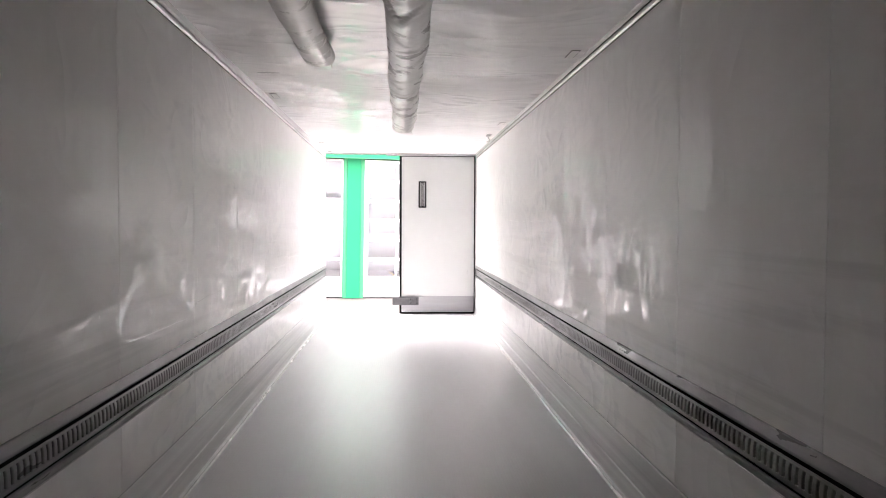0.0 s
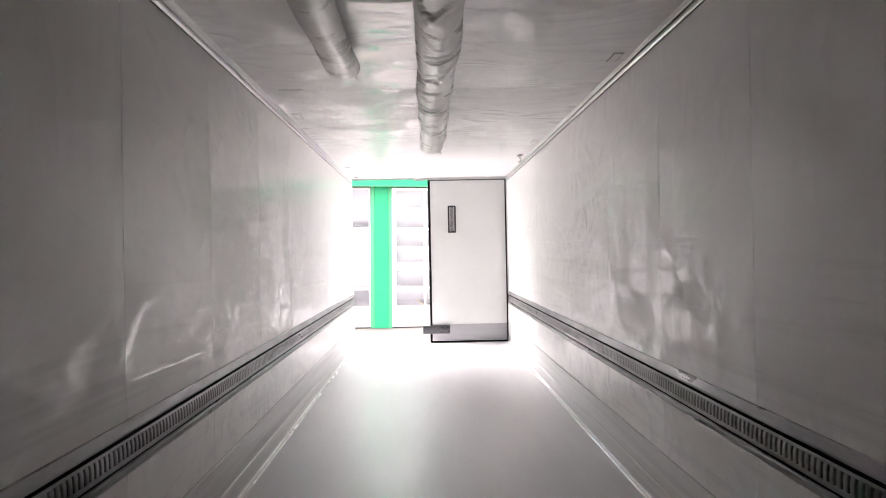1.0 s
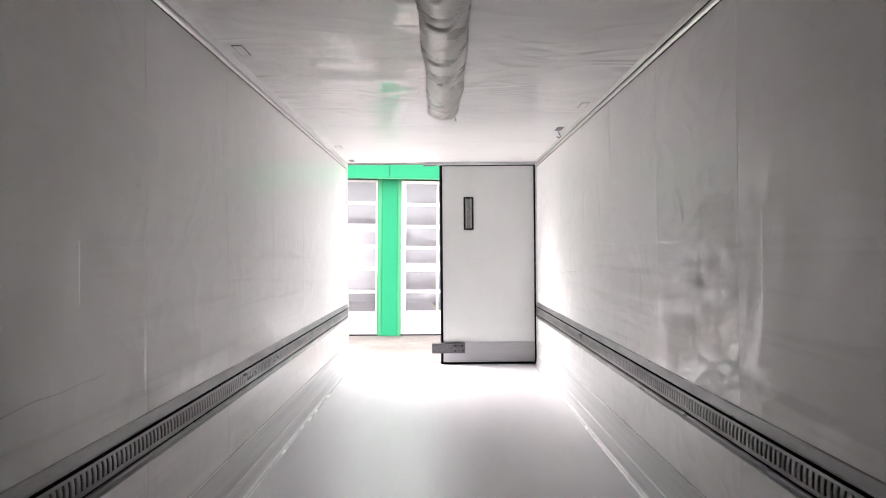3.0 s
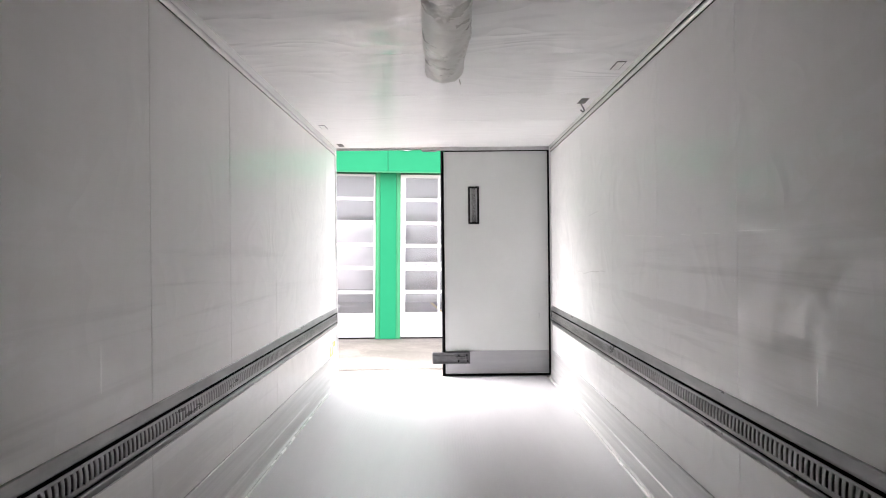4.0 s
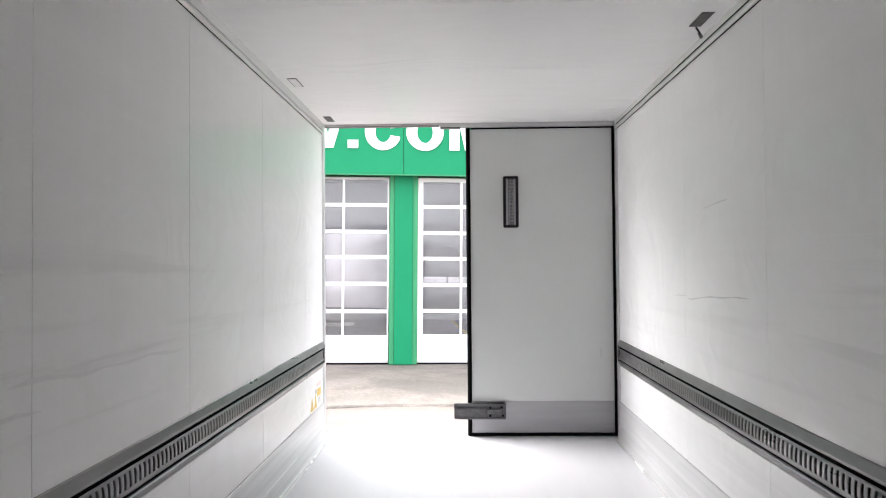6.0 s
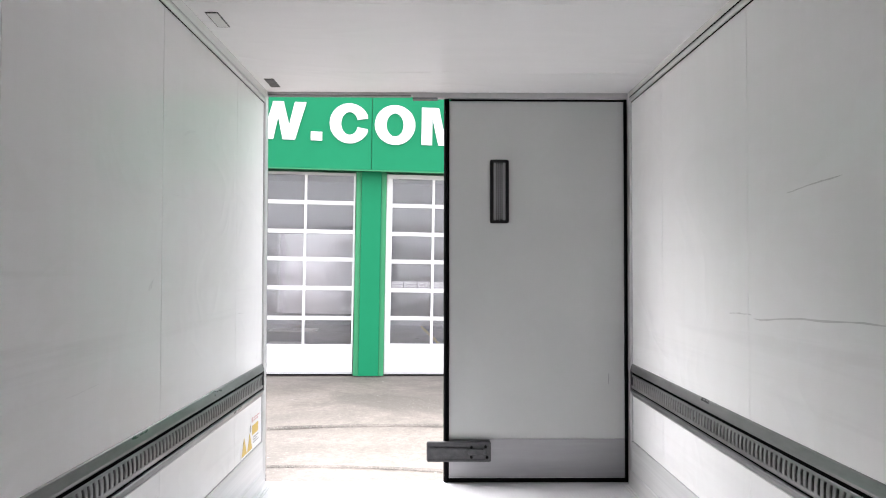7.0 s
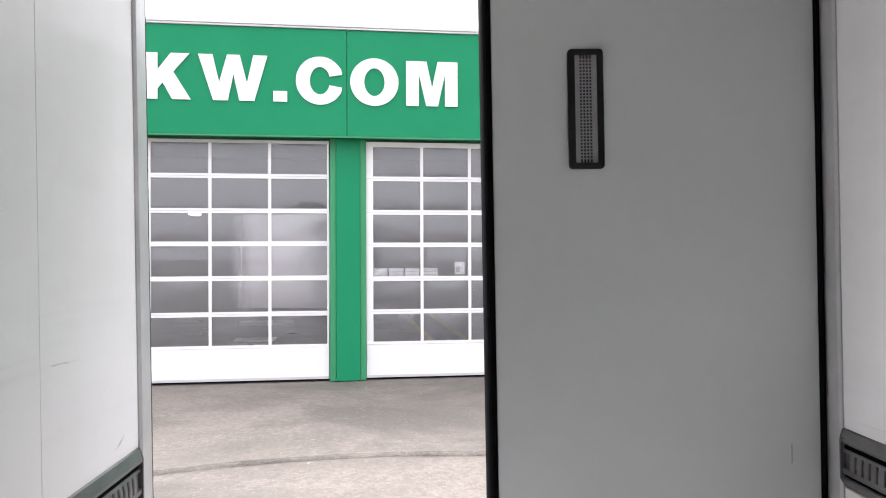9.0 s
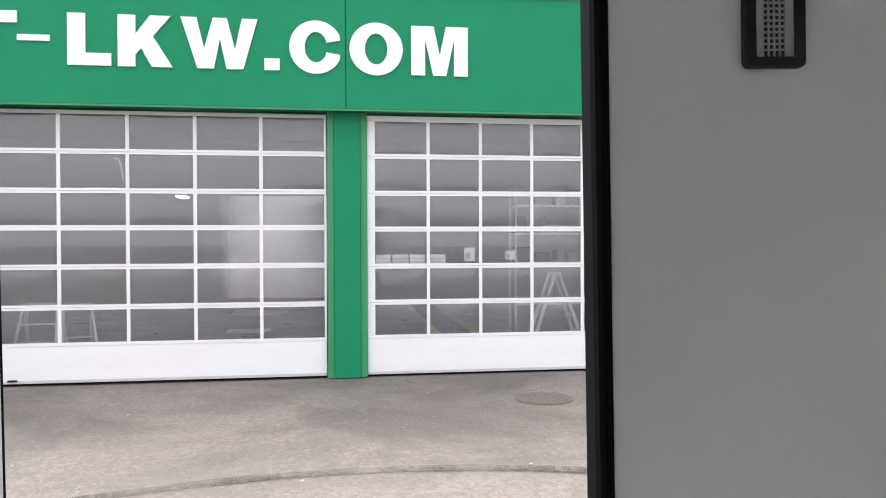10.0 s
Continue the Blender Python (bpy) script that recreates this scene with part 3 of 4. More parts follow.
# ---- ceiling fittings ----
def ceiling_hook(x, y, dark=False, open_hook=False):
    label = "open dark ceiling hook hanging from its pocket" if open_hook else ("closed dark ceiling hook plate" if dark else "closed white ceiling hook plate")
    h = thing("ceiling_hook", (x, y, TOP), label, "ceiling hook", "ceiling hooks")
    bm = extruded([(-0.031, -0.0005), (0.031, -0.0005), (0.031, -0.002), (0.029, -0.003), (-0.029, -0.003), (-0.031, -0.002)], -0.108, 0.108)
    part("rim", bm, M_HOOKDARK, h)
    part("cover", box(-0.025, 0.025, -0.098, 0.098, -0.005, -0.0032, bevel=0.0006), M_HOOKDARK if dark else M_HOOKPLATE, h)
    if open_hook:
        part("hook", tube([(0.0, 0.09, -0.012), (0.018, 0.085, -0.045), (0.02, 0.06, -0.070), (0.0, 0.02, -0.085), (-0.028, -0.04, -0.082)], 0.0055, 8), M_IRON, h, smooth=True)
    return h


for x, y in ((1.142, 4.03), (1.142, 7.57), (-1.145, 5.86), (-1.135, 9.86)):
    ceiling_hook(x, y)
ceiling_hook(1.13, 8.72, True, True)
ceiling_hook(-1.137, 11.09, True)
slit = part("cable_slit", box(-1.11, -0.94, 4.815, 4.832, TOP - 0.003, TOP - 0.0005, bevel=0.0006), M_GRILLE)
tagged(slit, "short dark slit cover across the ceiling", "slit cover")

# ---- stickers on the wall beside the opening ----
def flat(name, pts, depth, mat, parent, label=""):
    bm = bmesh.new()
    lo = [bm.verts.new((0, y, z)) for y, z in pts]
    hi = [bm.verts.new((depth, y, z)) for y, z in pts]
    for i in range(len(pts)):
        j = (i + 1) % len(pts)
        bm.faces.new((lo[i], lo[j], hi[j], hi[i]))
    bm.faces.new(lo[::-1]), bm.faces.new(hi)
    bmesh.ops.recalc_face_normals(bm, faces=bm.faces[:])
    return part(name, bm, mat, parent, label)


st = thing("warning_label", (-HALF + 0.0003, 11.0, 0.40), "white warning label with amber triangles on the wall", "label")
flat("sheet", [(-0.25, -0.095), (0.25, -0.095), (0.25, 0.135), (0.0, 0.135), (0.0, 0.0), (-0.25, -0.02)], 0.0012, M_LABEL, st)
for y in (-0.165, -0.03):
    t = flat("triangle", [(y - 0.062, -0.083), (y + 0.062, -0.083), (y, 0.022)], 0.0022, M_AMBER, st, "amber warning triangle")
flat("band", [(0.03, -0.004), (0.19, -0.004), (0.19, 0.056), (0.03, 0.056)], 0.0022, M_AMBER, st, "amber strip")
flat("dot", [(-0.01 + 0.018 * math.cos(a), 0.045 + 0.022 * math.sin(a)) for a in [k * math.pi / 6 for k in range(12)]], 0.0022, M_INK, st)
flat("dot", [(0.035 + 0.018 * math.cos(a), 0.092 + 0.018 * math.sin(a)) for a in [k * math.pi / 6 for k in range(12)]], 0.0022, M_REDINK, st)
for z, a, b in ((0.100, 0.07, 0.22), (0.084, 0.07, 0.19), (-0.022, 0.06, 0.2), (-0.038, 0.06, 0.17), (-0.054, 0.06, 0.2)):
    flat("text_bar", [(a, z - 0.004), (b, z - 0.004), (b, z + 0.004), (a, z + 0.004)], 0.0021, M_REDINK if z > 0.05 else M_INK, st)

# ---- the yard and the workshop across it ----
B = Matrix.Translation((-1.466, 21.9327, -0.7864)) @ Matrix.Rotation(radians(5.46), 4, "Z") @ Matrix.Rotation(radians(0.82), 4, "Y")
bm = bmesh.new()
edges_ = [-500, -200, -90, -45, -25, -16, -10, -6, -3, -1, 1, 3, 6, 10, 16, 25, 45, 90, 200, 500]
grid_ = [[bm.verts.new((x, y, 0.012 * noise.noise(Vector((x * 0.2, y * 0.2, 0))) if abs(x) < 40 and abs(y) < 40 else 0.0)) for x in edges_] for y in edges_]
for i in range(len(edges_) - 1):
    for j in range(len(edges_) - 1):
        bm.faces.new((grid_[i][j], grid_[i][j + 1], grid_[i + 1][j + 1], grid_[i + 1][j]))
ground = part("ground", bm, M_YARD, smooth=True)
ground.matrix_world = B @ Matrix.Translation((0, 0, -0.012))
tagged(ground, "stained pale concrete yard", "ground", kind="structure")


def arc(name, cx, cy, r, a0, a1, w, z=0.006):
    bm = bmesh.new()
    n = 40
    prev = None
    for k in range(n + 1):
        a = radians(a0 + (a1 - a0) * k / n)
        ww = w * (0.8 + 0.3 * noise.noise(Vector((k * 0.4, 1, 1))))
        cur = [bm.verts.new((cx + (r + o) * math.cos(a), cy + (r + o) * math.sin(a), z + dz)) for o, dz in ((-ww, 0), (ww, 0), (ww, -0.01), (-ww, -0.01))]
        if prev:
            for i in range(4):
                bm.faces.new((prev[i], prev[(i + 1) % 4], cur[(i + 1) % 4], cur[i]))
        prev = cur
    bmesh.ops.recalc_face_normals(bm, faces=bm.faces[:])
    ob = part(name, bm, M_TYRE)
    ob.matrix_world = B
    return tagged(ob, "dark curved tyre mark on the concrete", "tyre mark", "tyre marks", "structure")


mh = thing("manhole_cover", (0, 0, 0), "round rusty manhole cover set in the concrete", "manhole cover")
mh.matrix_world = B @ Matrix.Translation((2.70, -1.98, 0.0))
M_RUST = worn("rusty_iron", (0.17, 0.135, 0.112), (0.12, 0.10, 0.088), (0.6, 0.8), 0.0, 14.0, bumps=((50.0, 0.4, 0.004),))
circle = lambda r: [(r * math.cos(2 * math.pi * k / 32), r * math.sin(2 * math.pi * k / 32)) for k in range(32)]


def disc(r, z0, z1):
    bm = bmesh.new()
    lo = [bm.verts.new((x, y, z0)) for x, y in circle(r)]
    hi = [bm.verts.new((x, y, z1)) for x, y in circle(r)]
    for i in range(32):
        bm.faces.new((lo[i], lo[(i + 1) % 32], hi[(i + 1) % 32], hi[i]))
    bm.faces.new(lo[::-1]), bm.faces.new(hi)
    return bm


part("ring", disc(0.40, -0.03, 0.004), M_RUST, mh)
part("cover", disc(0.36, 0.0045, 0.009), M_RUST, mh)
for i in range(-3, 4):
    h = 0.30 * math.sqrt(1 - (i / 4.2) ** 2)
    part("tread_bar", box(i * 0.085 - 0.016, i * 0.085 + 0.016, -h, h, 0.0092, 0.013), M_RUST, mh)

shop = thing("workshop_building", (0, 0, 0), "green workshop with two glazed white sectional gates", "building")
shop.matrix_world = B
H, FASCIA_TOP, FACE = 4.255, 6.075, -0.30
for a, b in ((-14.0, -6.0), (-6.0, 0.0), (0.0, 6.0), (6.0, 14.0)):
    part("fascia_panel", box(a + 0.006, b - 0.006, FACE, FACE + 0.05, H, FASCIA_TOP, bevel=0.006), M_GREEN, shop, "smooth green fascia panel")
part("fascia_back", box(-14.0, 14.0, FACE + 0.052, 0.6, H + 0.004, FASCIA_TOP - 0.01), M_GREENTRIM_LIT, shop)
part("drip_edge", box(-14.0, 14.0, FACE + 0.004, FACE + 0.046, H - 0.03, H - 0.001), M_GREENTRIM_LIT, shop)
part("coping", box(-14.05, 14.05, FACE - 0.035, 0.7, FASCIA_TOP + 0.002, FASCIA_TOP + 0.035, bevel=0.004), M_COPING, shop, "pale metal coping")
part("coping", box(-14.05, 14.05, FACE - 0.055, 0.75, FASCIA_TOP + 0.037, FASCIA_TOP + 0.085, bevel=0.006), M_COPING, shop, "pale metal coping")
part("roof", box(-14.0, 14.0, 0.605, 14.0, 5.60, 5.75), M_HALL, shop)
part("wall", box(-14.0, 14.0, 14.002, 14.2, 0.0, 5.75), M_HALL, shop)
part("wall", box(-14.2, -14.002, 0.1, 14.2, 0.0, 5.75), M_HALL, shop)
part("wall", box(14.002, 14.2, 0.1, 14.2, 0.0, 5.75), M_HALL, shop)
part("hall_floor", box(-14.0, 14.0, 0.25, 14.0, -0.02, 0.012), M_HALLFLOOR, shop, "dark smooth hall floor")
part("column", box(-0.190, 0.225, 0.0, 0.40, 0.0, H - 0.002, bevel=0.006), M_GREEN, shop, "green sheet metal column")
part("column_strip", box(-0.300, -0.192, 0.03, 0.39, 0.0, H - 0.002, bevel=0.004), M_GREENTRIM_LIT, shop)
part("column_strip", box(0.227, 0.333, 0.03, 0.39, 0.0, H - 0.002, bevel=0.004), M_GREENTRIM_LIT, shop)
part("column_foot", box(-0.302, -0.19, 0.015, 0.029, 0.0, 0.05), M_GREENTRIM_LIT, shop)
part("column", box(-14.0, -5.50, 0.0, 0.40, 0.0, H - 0.002, bevel=0.006), M_GREEN, shop, "green sheet metal column")
part("column", box(4.95, 14.0, 0.0, 0.40, 0.0, H - 0.002, bevel=0.006), M_GREEN, shop, "green sheet metal column")


def bowed_pane(x0, x1, z0, z1, bow, n=8):
    """A thin clear sheet that bulges outwards between its edges."""
    bm = bmesh.new()
    for skin in (0.0, 0.005):
        net = [[bm.verts.new((x0 + (x1 - x0) * i / n, 0.121 + skin - bow * (math.sin(math.pi * i / n) * math.sin(math.pi * k / n)) ** 0.6, z0 + (z1 - z0) * k / n)) for i in range(n + 1)] for k in range(n + 1)]
        for k in range(n):
            for i in range(n):
                q = (net[k][i], net[k][i + 1], net[k + 1][i + 1], net[k + 1][i])
                bm.faces.new(q if skin == 0.0 else q[::-1])
    return bm


def sectional_gate(label, x0, x1, first, pitch_x, n, stile, bars, top, bottom, bow):
    """A glazed gate of n columns. bars: heights of the rails' middles from the top down; the lowest glass ends at bottom."""
    g = thing("sectional_gate", (0, 0, 0), label, "gate", "workshop gates")
    g.matrix_world = B
    Y0, Y1 = 0.10, 0.15
    edges = [first + pitch_x * k for k in range(n + 1)]
    part("bottom_panel", box(x0, x1, Y0, Y1, 0.030, bottom - 0.028, bevel=0.004), M_GATE, g)
    part("bottom_rail", box(x0, x1, Y0 - 0.008, Y1, bottom - 0.026, bottom + 0.022, bevel=0.003), M_GATE, g)
    part("bottom_strip", box(x0, x1, Y0 - 0.005, Y0 - 0.001, 0.031, 0.073), M_COPING, g, "dull grey aluminium edge strip")
    for z in (0.24, 0.41):
        part("bead", box(x0, x1, Y0 - 0.0025, Y0 - 0.0005, z, z + 0.004), M_GATE, g)
    part("floor_seal", box(x0, x1, Y0 + 0.004, Y1 - 0.004, 0.0, 0.028), M_RUBBER, g)
    if top:
        part("top_rail", box(x0, x1, Y0, Y1, top, H - 0.035, bevel=0.003), M_GATE, g)
    else:
        part("header_strip", box(x0, x1, Y0 - 0.006, Y0 - 0.0005, H - 0.095, H - 0.036, bevel=0.001), M_COPING, g, "dull grey header strip")
    lows = [b + 0.003 for b in bars] + [bottom + 0.023]
    highs = [H - 0.036] + [b - 0.003 for b in bars]
    for row, (z0, z1) in enumerate(zip(lows, highs)):
        last = row == len(lows) - 1
        bm = bmesh.new()
        low = z0 if last else z0 + 0.037
        high = (top - 0.001 if top else z1) if row == 0 else z1 - 0.037
        if not last:
            add_box(bm, x0, x1, Y0, Y1, z0, low)
        if row:
            add_box(bm, x0, x1, Y0, Y1, high, z1)
        elif not top:
            add_box(bm, x0, x1, Y0, Y1, z1 - 0.02, z1 - 0.004)
            high = z1 - 0.021
        section = part("section", bm, M_GATE, g)
        for k, x in enumerate(edges):
            lo, hi = x - 0.026, x + 0.026
            if k == 0:
                lo, hi = x0, max(x0 + stile, x)
            if k == n:
                lo, hi = min(x1 - stile, x), x1
            part("stile", box(lo, hi, Y0 + 0.004, Y1 - 0.004, low, high), M_GATE, section)
        for k in range(n):
            lo = edges[k] + (0.027 if k else max(0.001, x0 + stile - edges[0] + 0.001))
            hi = edges[k + 1] - (0.027 if k < n - 1 else max(0.001, edges[n] - x1 + stile + 0.001))
            p = part("pane", bowed_pane(lo, hi, low + 0.001, high - 0.001, bow), M_GLASS, section, "clear slightly bowed pane", smooth=True)
            p.visible_shadow = False
    if not top:
        part("handle", box(x0 + 0.30, x0 + 0.44, Y0 - 0.03, Y0 - 0.001, 0.06, 0.09, bevel=0.006), M_PLASTIC, g, "black pull handle")
    return g


sectional_gate("white sectional gate glazed in five columns of panes", -5.42, -0.315, -5.385, 1.0115, 5, 0.035,
               (3.590, 2.985, 2.411, 1.809, 1.186), 0.0, 0.622, 0.006)
sectional_gate("white sectional gate glazed in narrower panes", 0.340, 4.93, 0.462, 0.870, 5, 0.120,
               (3.565, 2.967, 2.386, 1.783, 1.197), 4.13, 0.643, 0.011)

# letters on the fascia
LET = FACE - 0.031


def letter(name, outline, label="white raised sign letter"):
    ob = part(name, plate(outline, LET, FACE - 0.001), M_LETTER)
    ob.matrix_world = B
    return tagged(ob, label, "sign letter", "sign letters")


def ring_arc(cx, cz, ro, ri, a0, a1, n=44):
    """An elliptical band from angle a0 to a1; ro and ri are (x, z) radii."""
    ang = [radians(a0 + (a1 - a0) * k / n) for k in range(n + 1)]
    return ang, [(cx + ro[0] * math.cos(a), cz + ro[1] * math.sin(a)) for a in ang], [(cx + ri[0] * math.cos(a), cz + ri[1] * math.sin(a)) for a in ang]


Z0, Z1 = 4.815, 5.585
letter("letter_t", [(-5.56, Z1), (-4.775, Z1), (-4.775, Z1 - 0.175), (-5.04, Z1 - 0.175), (-5.04, Z0), (-5.29, Z0), (-5.29, Z1 - 0.175), (-5.56, Z1 - 0.175)])
letter("hyphen", [(-4.775, 5.155), (-4.325, 5.155), (-4.325, 5.245), (-4.775, 5.245)], "white raised hyphen on the sign")
letter("letter_l", [(-4.08, Z1), (-3.828, Z1), (-3.828, Z0 + 0.185), (-3.463, Z0 + 0.185), (-3.463, Z0), (-4.08, Z0)])
letter("letter_k", [(-3.37, Z0), (-3.37, Z1), (-3.118, Z1), (-3.118, 5.30), (-2.905, Z1), (-2.605, Z1), (-2.868, 5.275), (-2.585, Z0), (-2.885, Z0), (-3.035, 5.090), (-3.118, 4.995), (-3.118, Z0)])
letter("letter_w", [(-2.467, Z1), (-2.235, Z1), (-2.125, 5.115), (-1.995, Z1), (-1.790, Z1), (-1.670, 5.115), (-1.565, Z1), (-1.333, Z1), (-1.550, Z0), (-1.795, Z0), (-1.892, 5.265), (-1.985, Z0), (-2.225, Z0)])
letter("full_stop", [(-1.235, Z0), (-1.006, Z0), (-1.006, 4.995), (-1.235, 4.995)], "white raised full stop on the sign")
_, po, pi_ = ring_arc(-0.455, 5.188, (0.405, 0.41), (0.172, 0.235), 19, 341)
po[0], pi_[0] = (-0.085, 5.300), (-0.298, 5.262)
po[-1], pi_[-1] = (-0.085, 5.078), (-0.298, 5.112)


def band_letter(name, po, pi_, closed):
    bm = bmesh.new()
    cols = [[bm.verts.new((x, y, z)) for (x, z), y in ((a, LET), (a, FACE - 0.001), (b, FACE - 0.001), (b, LET))] for a, b in zip(po, pi_)]
    for a, b in zip(cols, cols[1:] + (cols[:1] if closed else [])):
        for i in range(4):
            bm.faces.new((a[i], a[(i + 1) % 4], b[(i + 1) % 4], b[i]))
    if not closed:
        bm.faces.new(cols[0][::-1]), bm.faces.new(cols[-1])
    bmesh.ops.recalc_face_normals(bm, faces=bm.faces[:])
    ob = part(name, bm, M_LETTER)
    ob.matrix_world = B
    tagged(ob, "white raised sign letter", "sign letter", "sign letters")


band_letter("letter_c", po, pi_, False)
_, po, pi_ = ring_arc(0.472, 5.188, (0.415, 0.41), (0.175, 0.24), 0, 360, 48)
band_letter("letter_o", po[:-1], pi_[:-1], True)
letter("letter_m", [(1.02, Z0 - 0.02), (1.02, Z1 - 0.015), (1.375, Z1 - 0.015), (1.472, 5.115), (1.572, Z1 - 0.015), (1.920, Z1 - 0.015), (1.920, Z0 - 0.02), (1.700, Z0 - 0.02), (1.700, 5.36), (1.575, Z0 - 0.02), (1.370, Z0 - 0.02), (1.240, 5.36), (1.240, Z0 - 0.02)])

# tyre marks
arc("tyre_mark", 0.2, -11.92, 7.0, 52, 128, 0.11)
arc("tyre_mark", -1.2, -14.1, 7.0, 64, 112, 0.06)


# ---- things in the workshop behind the panes ----
def place(ob, x, y, z=0.012):
    ob.matrix_world = B @ Matrix.Translation((x, y, z))
    return ob


def step_ladder(x, y, height, width, turn=0.0, spread=0.42, bar=0.028):
    l = thing("step_ladder", (0, 0, 0), "open aluminium step ladder in the workshop", "ladder", "step ladders")
    l.matrix_world = B @ Matrix.Translation((x, y, 0.012)) @ Matrix.Rotation(radians(turn), 4, "Z")
    for f in (-1, 1):
        for s in (-1, 1):
            part("rail", tube([(s * width / 2, f * spread, 0.0), (s * width * 0.36, f * 0.04, height)], bar, 8), M_LADDER, l)
    for k in range(1, int(height / 0.28)):
        t = k * 0.28 / height
        w = width / 2 + (width * 0.36 - width / 2) * t
        part("tread", box(-w, w, -spread + (spread - 0.04) * t - 0.04, -spread + (spread - 0.04) * t + 0.04, k * 0.28 - 0.012, k * 0.28 + 0.012), M_LADDER, l)
    part("cap", box(-width * 0.38, width * 0.38, -0.08, 0.08, height, height + 0.03, bevel=0.005), M_LADDER, l)
    return l


step_ladder(-5.0, 1.1, 1.15, 0.72)
step_ladder(-4.6, 1.6, 1.1, 0.6, 25)
step_ladder(3.72, 1.0, 1.58, 0.45, 90, 0.58, 0.036)

# sheet and stand are added to make the bright patch behind the panes
sheet = place(thing("bright_patch_sheet", (0, 0, 0), "added pale sheet for the soft bright patch behind the gate panes", "screen"), -1.15, 0.40)
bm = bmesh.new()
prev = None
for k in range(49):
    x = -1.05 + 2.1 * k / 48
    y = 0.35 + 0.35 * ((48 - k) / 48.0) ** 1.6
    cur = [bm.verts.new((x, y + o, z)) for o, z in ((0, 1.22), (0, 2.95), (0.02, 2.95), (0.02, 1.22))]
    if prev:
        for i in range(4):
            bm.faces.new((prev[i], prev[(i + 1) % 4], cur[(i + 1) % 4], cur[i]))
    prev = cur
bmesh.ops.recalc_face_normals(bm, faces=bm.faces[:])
part("sheet", bm, M_PATCHSHEET, sheet, smooth=True)
for x in (1.0,):
    part("stand", tube([(x, 0.40, 0.0), (x, 0.40, 2.97)], 0.02, 8), M_LADDER, sheet)
    part("foot", box(x - 0.03, x + 0.03, 0.12, 0.68, 0.0, 0.03, bevel=0.004), M_LADDER, sheet)

M_TUBE, _, tube_p = material("lit_lamp_tube")
tube_p.inputs["Base Color"].default_value = (0.9, 0.9, 0.9, 1)
tube_p.inputs["Emission Color"].default_value = (1.0, 0.97, 0.95, 1)
tube_p.inputs["Emission Strength"].default_value = 4.0


def hall_lamp(x, y, z, length):
    l = place(thing("hall_lamp", (0, 0, 0), "lit tube lamp in the workshop hall, the three high ones added as fill", "lamp", "hall lamps"), x, y, z)
    part("housing", box(-0.10, 0.10, -length / 2, length / 2, 0.03, 0.09, bevel=0.01), M_CARTON, l)
    part("tube", box(-0.085, 0.085, -length / 2 + 0.02, length / 2 - 0.02, 0.0, 0.028, bevel=0.008), M_TUBE, l, "glowing white tube")
    for s in (-1, 1):
        part("cable", tube([(0, s * length * 0.4, 0.091), (0, s * length * 0.4, 5.595 - z)], 0.004, 6), M_INK, l)


hall_lamp(-3.43, 4.6, 3.13, 0.55)
# three unseen lamps added above the gates to brighten the hall
hall_lamp(-1.3, 1.9, 4.85, 1.5)
hall_lamp(1.6, 2.2, 4.85, 1.5)
hall_lamp(-4.4, 2.2, 4.85, 1.5)
# flat pale pieces stand in for bright reflections on the hall floor
for x0, x1, y0, y1 in ((-2.8, -1.76, 6.2, 6.85), (-3.3, -1.65, 10.6, 11.9)):
    bd = place(thing("board", (0, 0, 0), "pale flat sheet put in for a bright reflection on the workshop floor", "board", "boards on the hall floor"), (x0 + x1) / 2, (y0 + y1) / 2, 0.0125)
    part("panel", box((x0 - x1) / 2, (x1 - x0) / 2, (y0 - y1) / 2, (y1 - y0) / 2, 0.0, 0.03, bevel=0.003), M_TANK, bd)
# this bent strip is added to draw the pale outline in one pane
outline_ = tube([(-3.975, 0.145, 3.03), (-3.7, 0.148, 3.026), (-3.42, 0.145, 3.032), (-3.435, 0.147, 3.2), (-3.48, 0.147, 3.43), (-3.50, 0.147, 3.475), (-3.575, 0.147, 3.49)], 0.011, 8)
outline_ = place(part("pale_outline", outline_, M_GATE, smooth=True), 0, 0, 0.0)
tagged(outline_, "bent pale strip added for the pale outline in a gate pane", "seal")

shelf = place(thing("window_shelf", (0, 0, 0), "narrow shelf behind the gate glass", "shelf"), 0, 0)
part("board", box(0.36, 1.75, 0.205, 0.36, 1.765, 1.79), M_LADDER, shelf)
for x in (0.36, 1.315):
    part("leg", box(x, x + 0.03, 0.17, 0.20, 0.0, 1.764), M_LADDER, shelf)
for x, w in ((0.48, 0.235), (0.745, 0.26), (1.035, 0.25), (1.325, 0.30)):
    c = place(thing("carton", (0, 0, 0), "small white carton on the shelf behind the glass", "carton", "cartons on the shelf"), x, 0, 0.0125)
    part("body", box(0, w, 0.18, 0.33, 1.79, 1.955, bevel=0.003), M_CARTON, c)
    for z in (1.83, 1.885):
        part("tape", box(0.02, w - 0.02, 0.1775, 0.1795, z, z + 0.012), M_INK, c)
for x, z, w, h in ((1.93, 1.86, 0.18, 0.22), (2.62, 1.88, 0.17, 0.15)):
    nt_ = place(thing("notice", (0, 0, 0), "small white notice stuck inside the gate glass", "notice", "notices on the glass"), x, 0.1275, z)
    part("paper", box(0, w, 0.0, 0.002, 0, h), M_CARTON, nt_)
    part("print", box(0.02, w * 0.55, -0.0012, -0.0002, 0.03, h * 0.6), M_INK, nt_)
